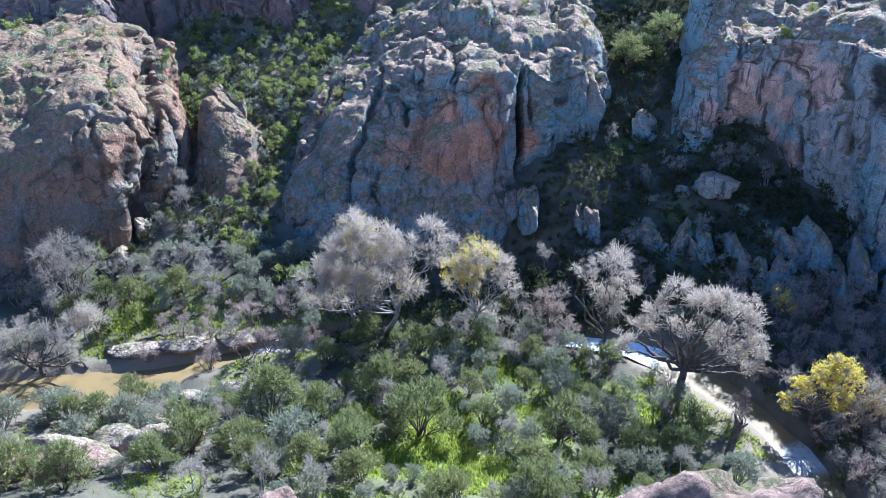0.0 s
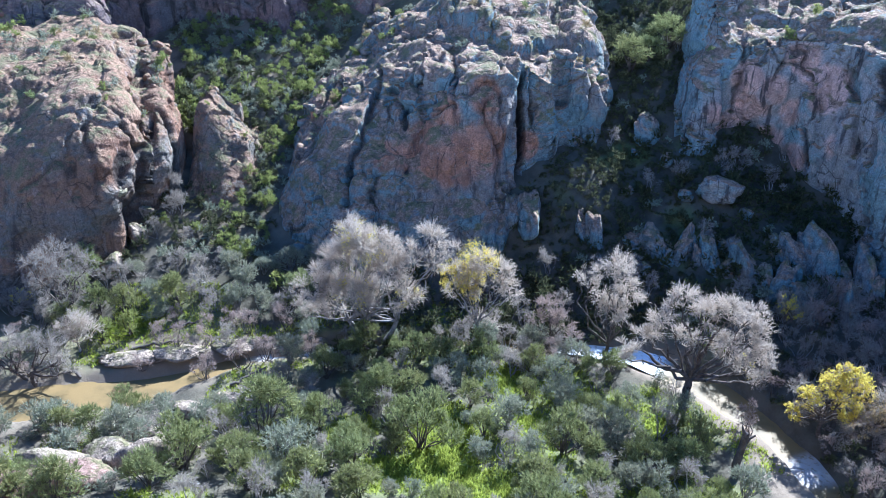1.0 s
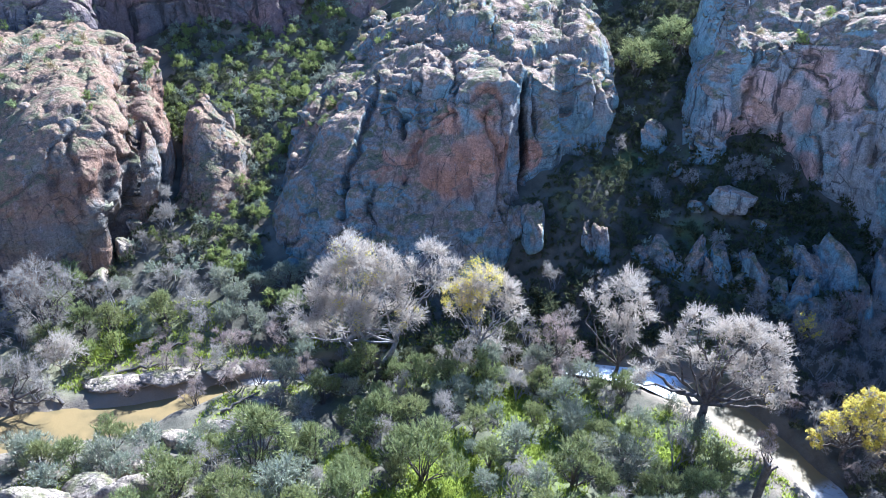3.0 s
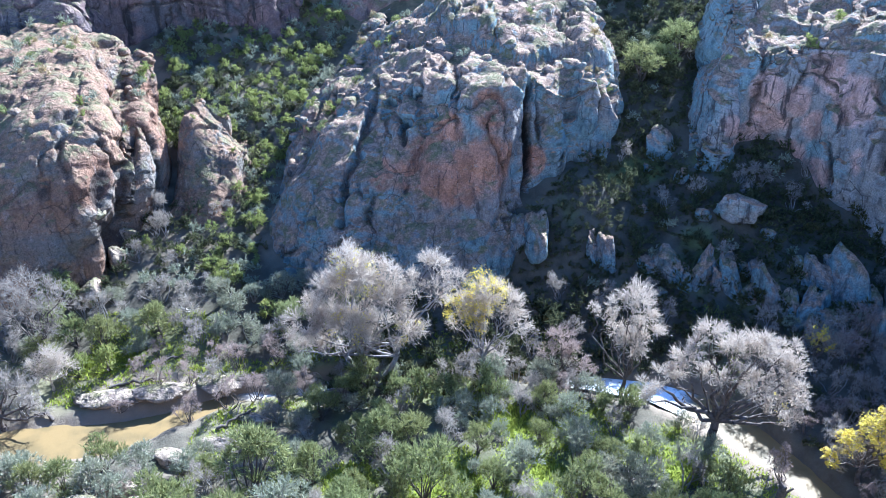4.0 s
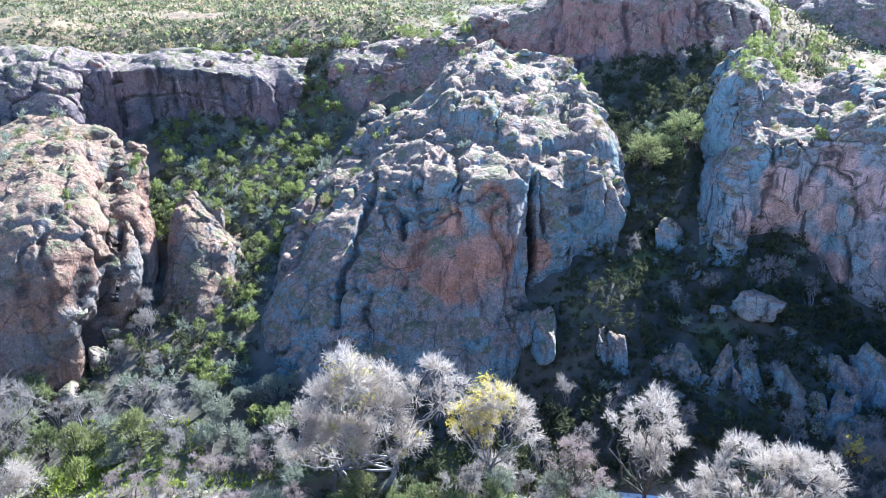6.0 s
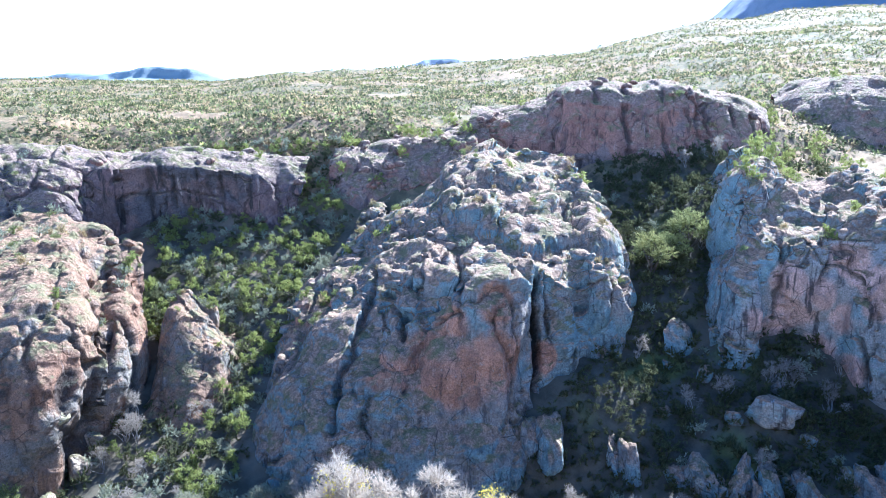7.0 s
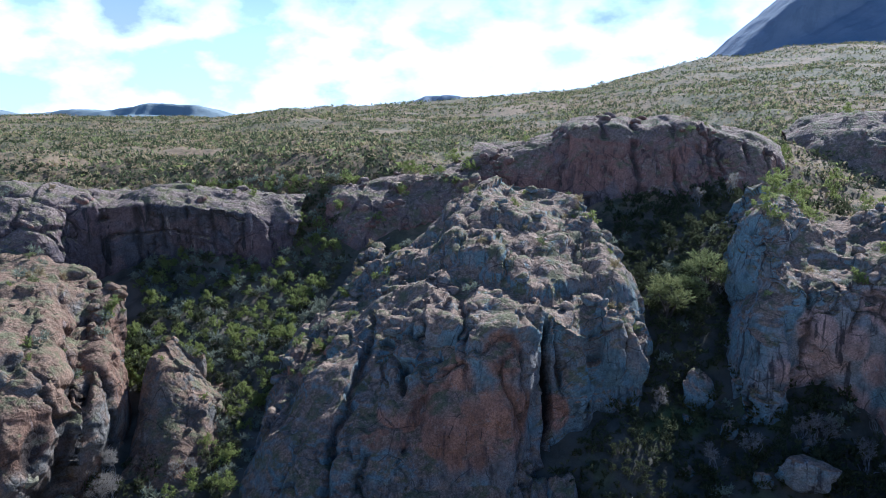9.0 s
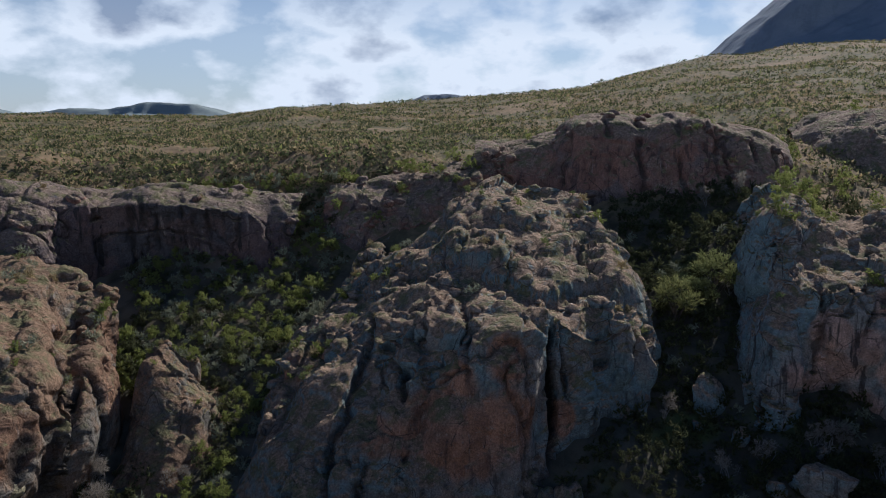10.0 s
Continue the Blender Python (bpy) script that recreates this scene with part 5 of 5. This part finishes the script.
def swept(segments, sides=7):
    """One bent stick through the segments of limb()."""
    S = np.asarray(segments, float)
    P, R = np.concatenate([S[:1, :3], S[:, 3:6]]), np.concatenate([S[:1, 6], S[:, 7]])
    d = unit(np.gradient(P, axis=0))
    u = unit(np.cross(d, [[0.1, 0.2, 1.0]]))
    w = np.cross(d, u)
    a = np.linspace(0, 2 * math.pi, sides, endpoint=False)
    V = P[:, None] + (u[:, None] * np.cos(a)[:, None] + w[:, None] * np.sin(a)[:, None]) * R[:, None, None]
    i = np.arange(len(P) * sides).reshape(len(P), sides)
    F = np.stack([i[:-1], np.roll(i, -1, 1)[:-1], np.roll(i, -1, 1)[1:], i[1:]], -1).reshape(-1, 4)
    return V.reshape(-1, 3), F


for k, (x, y, yaw, l) in enumerate([(-34.4, 60.0, 168, 5.6), (-31.0, 63.6, 12, 5.0), (-29.0, 66.4, 24, 4.0), (-20.0, 58.4, 40, 3.6)]):
    r = np.random.default_rng(80 + k)
    ob = new("fallen_log", mesh_of("fallen_log", *swept(limb(r, (0, 0, 0), (l, 0, 0.5), 0.17, 0.05, 8, 0.05)), BARK_DARK))
    ob.matrix_world = pose(x, y, land_at(x, y) + 0.12, 0, 0, yaw)
    tagged(ob, "dark fallen branch lying on the creek bank", "log", "fallen branches by the creek")
    part("branch", mesh_of("branch", *swept(limb(r, (l * 0.5, 0, 0.2), (l * 0.75, 0.8, 1.0), 0.07, 0.02, 4)), BARK_DARK), ob)
    part("branch", mesh_of("branch", *swept(limb(r, (l * 0.7, 0, 0.3), (l * 0.95, -0.7, 0.9), 0.06, 0.015, 4)), BARK_DARK), ob)

# ---- shrubs ----
OLIVE = [shrub_thing("shrub", "rounded olive-green shrub on the canyon floor", zip(("stem", "foliage"), bush_meshes(200 + k, LEAF_OLIVE, BARK_DARK, 1.75, 2.6 + 0.4 * (k % 2), 4300, 0.25, 0.20, 0.4 + 0.8 * (k % 2), 30, 11 + 3 * (k % 2))), "shrubs on the canyon floor") for k in range(4)]
GREY = [shrub_thing("shrub", "grey-green shrub on the canyon floor", zip(("stem", "foliage"), bush_meshes(220 + k, LEAF_GREY, BARK_GREY, 1.6, 2.3, 3700, 0.23, 0.18, 0.5, 60, 12)), "shrubs on the canyon floor") for k in range(3)]
BRIGHT = [shrub_thing("shrub", "yellow-green shrub on the gully slope", zip(("stem", "foliage"), bush_meshes(240 + k, LEAF_BRIGHT, BARK_DARK, 1.1, 1.8, 720, 0.27, 0.30, 0.6, 4, 9)), "shrubs in the gullies") for k in range(3)]
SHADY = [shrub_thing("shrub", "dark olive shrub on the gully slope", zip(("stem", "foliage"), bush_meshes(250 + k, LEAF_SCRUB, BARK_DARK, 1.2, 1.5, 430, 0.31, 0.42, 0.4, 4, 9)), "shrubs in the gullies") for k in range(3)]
SAGE = [shrub_thing("shrub", "pale grey-green shrub on the gully slope", zip(("stem", "foliage"), bush_meshes(255 + k, LEAF_GREY, BARK_DARK, 1.1, 1.4, 560, 0.27, 0.34, 0.4, 4, 9)), "shrubs in the gullies") for k in range(2)]
SMALL = [shrub_thing("shrub", "small green shrub growing on the rock", zip(("stem", "foliage"), bush_meshes(260 + k, (LEAF_OLIVE, LEAF_GREY, LEAF_DRY, LEAF_BRIGHT)[k], BARK_DARK, 0.62, 0.7, 300, 0.20, 0.30, 0.6, 4, 7)), "shrubs on the rocks") for k in range(4)]
BARE = [shrub_thing("shrub", "leafless grey thorny shrub", zip(("stem", "crown"), bare_shrub_meshes(280 + k, BARK_GREY, TWIG_GREY, 1.7, 2.6, 80)), "leafless shrubs by the creek") for k in range(3)]
MAUVE = [shrub_thing("shrub", "leafless brownish-mauve shrub by the creek", zip(("stem", "crown"), bare_shrub_meshes(290 + k, BARK_DARK, TWIG_MAUVE, 1.8, 2.6, 80)), "leafless shrubs by the creek") for k in range(2)]
PROTOTYPES = OLIVE + GREY + BRIGHT + SHADY + SAGE + SMALL + BARE + MAUVE
PLACED = []
JOINED = {}      # material name: arrays of the shrubs past counting


def put_shrub(kind, x, y, size, z=None, flatten=1.0, single=True):
    proto = kind[int(rng.integers(len(kind)))]
    PLACED.append((x, y))
    m = pose(x, y, (land_at(x, y) if z is None else z) - 0.08, rng.uniform(-6, 6), rng.uniform(-6, 6), rng.uniform(0, 360))
    m = m @ Matrix.Diagonal((size, size, size * flatten, 1))
    if single:
        return copy_thing(proto, m)
    for c in proto.children:
        me = c.data
        if me.name.startswith("stem") and kind not in (BARE, MAUVE):
            continue
        v = np.empty(len(me.vertices) * 3, np.float32); me.vertices.foreach_get("co", v)
        f = np.empty(len(me.loops), np.int32); me.loops.foreach_get("vertex_index", f)
        M = np.array(m)
        JOINED.setdefault(me.materials[0].name, []).append((v.reshape(-1, 3) @ M[:3, :3].T + M[:3, 3], f.reshape(-1, len(me.polygons[0].vertices))))


def scatter(count, x0, x1, y0, y1, kinds, lo, hi, gap, keep, single=True):
    """Shrubs of the given kinds (with weights) in a stretch of the plan, no nearer to one another than gap."""
    weights = np.array([w for _, w in kinds], float)
    made, tries = 0, 0
    while made < count and tries < count * 14:
        tries += 1
        x, y = rng.uniform(x0, x1), rng.uniform(y0, y1)
        if not keep(x, y):
            continue
        if any((x - a) ** 2 + (y - b) ** 2 < gap * gap for a, b in PLACED):
            continue
        put_shrub(kinds[int(rng.choice(len(kinds), p=weights / weights.sum()))][0], x, y, rng.uniform(lo, hi), flatten=rng.uniform(0.85, 1.15), single=single)
        made += 1


def dry(x, y, by=0.8):
    d, half = creek_at(np.array([x]), np.array([y]))
    return d[0] > half[0] * 1.2 + by


def clearing(x, y):
    """The open grassy lane between the shrubs."""
    return lane(np.array([x]), np.array([y]))[0] > 0.55


for x, y, s, kind in [(-2.6, 50.2, 1.55, OLIVE), (-14.8, 49.4, 1.85, OLIVE), (-12.2, 46.4, 1.6, GREY), (-19.6, 45.0, 1.4, OLIVE), (-6.6, 55.0, 1.35, OLIVE), (9.4, 57.4, 1.2, GREY), (-7.6, 46.0, 1.2, OLIVE), (4.4, 53.0, 1.25, GREY), (8.6, 50.0, 1.3, OLIVE), (13.2, 52.0, 1.35, GREY), (17.0, 53.6, 1.3, BARE),
                      (6.0, 45.4, 1.0, OLIVE), (10.6, 45.0, 1.1, OLIVE), (15.0, 46.8, 1.1, GREY), (18.4, 49.0, 1.0, OLIVE), (-17.0, 52.6, 1.2, BARE), (-11.0, 52.0, 1.2, OLIVE), (-1.0, 56.4, 1.2, BARE), (-27.0, 52.8, 1.0, OLIVE), (-24.0, 52.6, 1.0, GREY), (-31.4, 50.6, 1.2, GREY), (-35.2, 48.0, 1.2, GREY)]:
    put_shrub(kind, x, y, s)
scatter(145, -42, 22, 39, 65, [(OLIVE, 5), (GREY, 4), (BARE, 2.2)], 0.55, 1.15, 1.6, lambda x, y: dry(x, y) and not clearing(x, y) and (x > -14 or y < 52 + 0.2 * (x + 40) or y < 50) and not (x < -13 and y > 55) and not (x < -21 and y > 50.5) and math.hypot((x + 26) * 0.8, y - 44.6) > 3.6 and x < 20.3 + (57 - y) * 0.12)
scatter(16, -16, 11, 60, 67, [(BARE, 4), (MAUVE, 1), (GREY, 2)], 0.8, 1.25, 1.7, lambda x, y: dry(x, y, 0.1))
scatter(18, -30, -12, 59, 68, [(MAUVE, 3), (BARE, 1)], 0.7, 1.1, 2.2, lambda x, y: dry(x, y, 0.4))
scatter(46, -40, -8, 65, 78, [(GREY, 4), (OLIVE, 2), (BARE, 2), (BRIGHT, 1)], 0.8, 1.35, 2.2, lambda x, y: dry(x, y) and y < 79 + 0.1 * x)
scatter(26, -10, 14, 69, 77, [(BARE, 1), (SHADY, 6)], 0.8, 1.5, 1.6, dry, False)
scatter(14, -50, -36, 52, 70, [(MAUVE, 2), (BARE, 3), (GREY, 1)], 0.7, 1.2, 2.2, dry)
scatter(22, 30, 42, 40, 63, [(BARE, 5), (MAUVE, 1), (GREY, 1)], 0.7, 1.2, 1.9, lambda x, y: dry(x, y, 1.0))
scatter(12, 23, 30, 62, 70, [(BARE, 2), (SHADY, 2)], 0.6, 1.0, 2.0, dry)
for x, y, s in [(21.8, 101, 1.9), (27.2, 105.4, 2.0), (24.4, 103.4, 1.3)]:
    put_shrub(OLIVE, x, y, s, flatten=0.8)
# dark undergrowth added below the cottonwoods to deepen the shade
scatter(46, -14, 9, 62.5, 71, [(SHADY, 5), (BARE, 1)], 0.7, 1.3, 0.9, lambda x, y: True, False)
# the two gullies
scatter(34, -38, -22, 75, 86, [(SAGE, 4), (SHADY, 4), (BRIGHT, 1)], 0.7, 1.2, 1.0, lambda x, y: True, False)
scatter(40, 24, 44, 44, 66, [(BARE, 3), (MAUVE, 2), (SHADY, 3)], 0.5, 0.9, 0.9, lambda x, y: dry(x, y, 0.1) and x > 24 + (64 - y) * 0.36, False)
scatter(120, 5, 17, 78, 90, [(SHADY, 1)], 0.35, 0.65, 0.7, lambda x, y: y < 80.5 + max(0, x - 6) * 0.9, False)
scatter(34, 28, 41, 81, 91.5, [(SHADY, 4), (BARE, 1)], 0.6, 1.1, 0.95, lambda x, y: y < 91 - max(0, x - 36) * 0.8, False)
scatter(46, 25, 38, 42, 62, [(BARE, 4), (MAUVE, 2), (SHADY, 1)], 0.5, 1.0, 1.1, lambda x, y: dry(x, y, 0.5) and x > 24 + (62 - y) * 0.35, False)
# shrubs added in the crevice by the pinnacle, standing in for its shade
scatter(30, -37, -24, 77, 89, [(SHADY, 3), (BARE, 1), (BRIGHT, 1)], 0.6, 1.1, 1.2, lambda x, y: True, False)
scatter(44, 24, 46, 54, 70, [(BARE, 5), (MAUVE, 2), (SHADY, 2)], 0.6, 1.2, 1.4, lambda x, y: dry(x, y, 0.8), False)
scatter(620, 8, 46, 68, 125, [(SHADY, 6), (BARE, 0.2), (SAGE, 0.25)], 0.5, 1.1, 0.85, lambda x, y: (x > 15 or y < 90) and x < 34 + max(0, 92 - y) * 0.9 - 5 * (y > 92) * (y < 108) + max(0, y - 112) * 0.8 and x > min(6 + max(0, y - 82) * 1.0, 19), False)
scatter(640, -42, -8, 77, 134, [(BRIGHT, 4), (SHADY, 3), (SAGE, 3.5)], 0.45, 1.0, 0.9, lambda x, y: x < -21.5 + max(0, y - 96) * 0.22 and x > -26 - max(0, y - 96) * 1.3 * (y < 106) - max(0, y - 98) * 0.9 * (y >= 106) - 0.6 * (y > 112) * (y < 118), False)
scatter(40, -38, -29, 97, 112, [(BRIGHT, 2), (SHADY, 3)], 0.7, 1.3, 0.9, lambda x, y: True, False)
scatter(26, 44, 62, 108, 146, [(BRIGHT, 3), (SHADY, 2)], 0.8, 1.3, 2.2, lambda x, y: abs(x - 51 - (y - 128) * 0.15) < 5, False)


def on_rock(name, count, kinds, lo, hi, least=0.72, ymax=1e9, ymin=0):
    """Plants on the flatter parts of a rock formation."""
    q, n = SURFACES[name]
    good = np.nonzero((n[:, 2] > least) & (q[:, 1] < ymax) & (q[:, 1] > ymin) & (q[:, 2] > land(q[:, 0], q[:, 1]) + 0.3))[0]
    patch = fbm(q[good] / 4.0, 3, 55)
    good = good[patch > -0.05]
    for i in rng.choice(good, min(count, len(good)), replace=False):
        put_shrub(kinds[int(rng.integers(len(kinds)))], q[i, 0], q[i, 1], rng.uniform(lo, hi), z=q[i, 2], single=False)


on_rock("rock_outcrop", 70, [SMALL], 0.7, 1.7, ymin=84)
on_rock("rock_pinnacle", 6, [SMALL], 0.6, 1.1)
on_rock("rock_buttress", 85, [SMALL], 0.6, 1.5, ymin=93)
on_rock("rock_cliff", 46, [SMALL, SMALL, BRIGHT], 0.6, 1.2, ymin=93)
on_rock("rim_cliff", 24, [SMALL], 0.8, 1.5)
on_rock("upper_cliff", 16, [SMALL], 0.8, 1.4)
on_rock("ledge_cliff", 22, [SMALL, BRIGHT], 0.7, 1.2)
on_rock("far_cliff", 14, [SMALL, BRIGHT], 0.8, 1.3)
for o in PROTOTYPES:
    for c in list(o.children):
        bpy.data.objects.remove(c)
    bpy.data.objects.remove(o)


def stuff(name, label, category, verts, faces, material):
    return tagged(new(name, mesh_of(name, verts, faces, material, flat=True)), label, category, kind="stuff")


def plain_scrub():
    """Low desert scrub over the plain and the far hillside, past counting."""
    r = np.random.default_rng(5)
    n = 92000
    a = np.radians(r.uniform(-36, 38, n))
    d = 95 * np.exp(r.uniform(0, 1, n) ** 0.9 * math.log(640 / 95))
    x, y = d * np.sin(a), 17 + d * np.cos(a)
    p = np.stack([x, y, 0 * x], 1)
    rim = np.interp(x, [-80, -50, -28, -20, 0, 8, 14, 40, 46, 50, 60, 90], [112, 118, 126, 132, 136, 138, 136, 134, 134, 118, 112, 112])
    keep = (y > rim) & (fbm(p / np.array([16, 16, 1]), 3, 71) + r.uniform(-0.35, 0.35, n) > np.interp(d - 1.2 * x, [100, 330], [-0.12, -0.30]))
    x, y, d = x[keep], y[keep], d[keep]
    z = land(x, y)
    sort = r.choice(4, len(x), p=[0.54, 0.15, 0.03, 0.28])
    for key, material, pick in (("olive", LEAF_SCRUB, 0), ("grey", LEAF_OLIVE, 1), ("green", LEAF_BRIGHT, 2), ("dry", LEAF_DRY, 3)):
        s = np.nonzero(sort == pick)[0]
        k = 5
        size = r.uniform(0.30, 0.75, len(s)) * (1 + d[s] / 700)
        u = unit(r.normal(0, 1, (len(s), k, 3)) + (0, 0, 0.5))
        q = np.stack([x[s], y[s], z[s]], 1)[:, None] + u * (size[:, None, None] * r.uniform(0.2, 0.8, (len(s), k, 1))) * (1, 1, 0.8)
        q[:, :, 2] += 0.15
        v, f = blades(q.reshape(-1, 3), u.reshape(-1, 3), 1.0, 0.36, r)
        mid = np.repeat(q.reshape(-1, 3), 3, 0)
        v = mid + (v - mid) * np.repeat(np.repeat(size, k), 3)[:, None] * 0.75
        stuff("desert_scrub", {"olive": "olive desert scrub scattered over the plain", "grey": "grey-green desert scrub scattered over the plain", "green": "yellow-green desert scrub scattered over the plain", "dry": "dry straw-coloured brush scattered over the plain"}[key], "scrub", v, f, material)


def meadow():
    """Grass in the clearings of the canyon floor, and dry tufts on the banks."""
    r = np.random.default_rng(6)
    n = 60000
    x, y = r.uniform(-36, 26, n), r.uniform(38, 74, n)
    p = np.stack([x, y, 0 * x], 1)
    d, half = creek_at(x, y)
    keep = (np.maximum(lane(x, y), 0.22 * (fbm(p / 6.5, 4, 21) > 0.1)) > r.uniform(0, 1, n)) & (d > half * 1.8 + 0.6)
    p = p[keep][:14000]
    p[:, 2] = land(p[:, 0], p[:, 1])
    q = np.repeat(p, 5, 0) + r.normal(0, 0.14, (len(p) * 5, 3)) * (1, 1, 0)
    v, f = blades(q, unit(r.normal(0, 0.35, q.shape) + (0, 0, 1)), 0.36, 0.05, r, 0.3)
    stuff("grass", "fresh bright green grass in the clearings", "grass", v, f, GRASS)


def join_shrubs():
    for key, pieces in JOINED.items():
        base, V, F = 0, [], []
        for v, f in pieces:
            V.append(v); F.append(f + base); base += len(v)
        material = bpy.data.materials[key]
        leafy = key.startswith("leaf")
        stuff("hillside_shrub", ("foliage of scattered shrubs on the gully slopes and rocks" if leafy else "woody stems of scattered shrubs on the gully slopes"), "shrubs", np.concatenate(V), np.concatenate(F), material)


join_shrubs()
plain_scrub()
meadow()
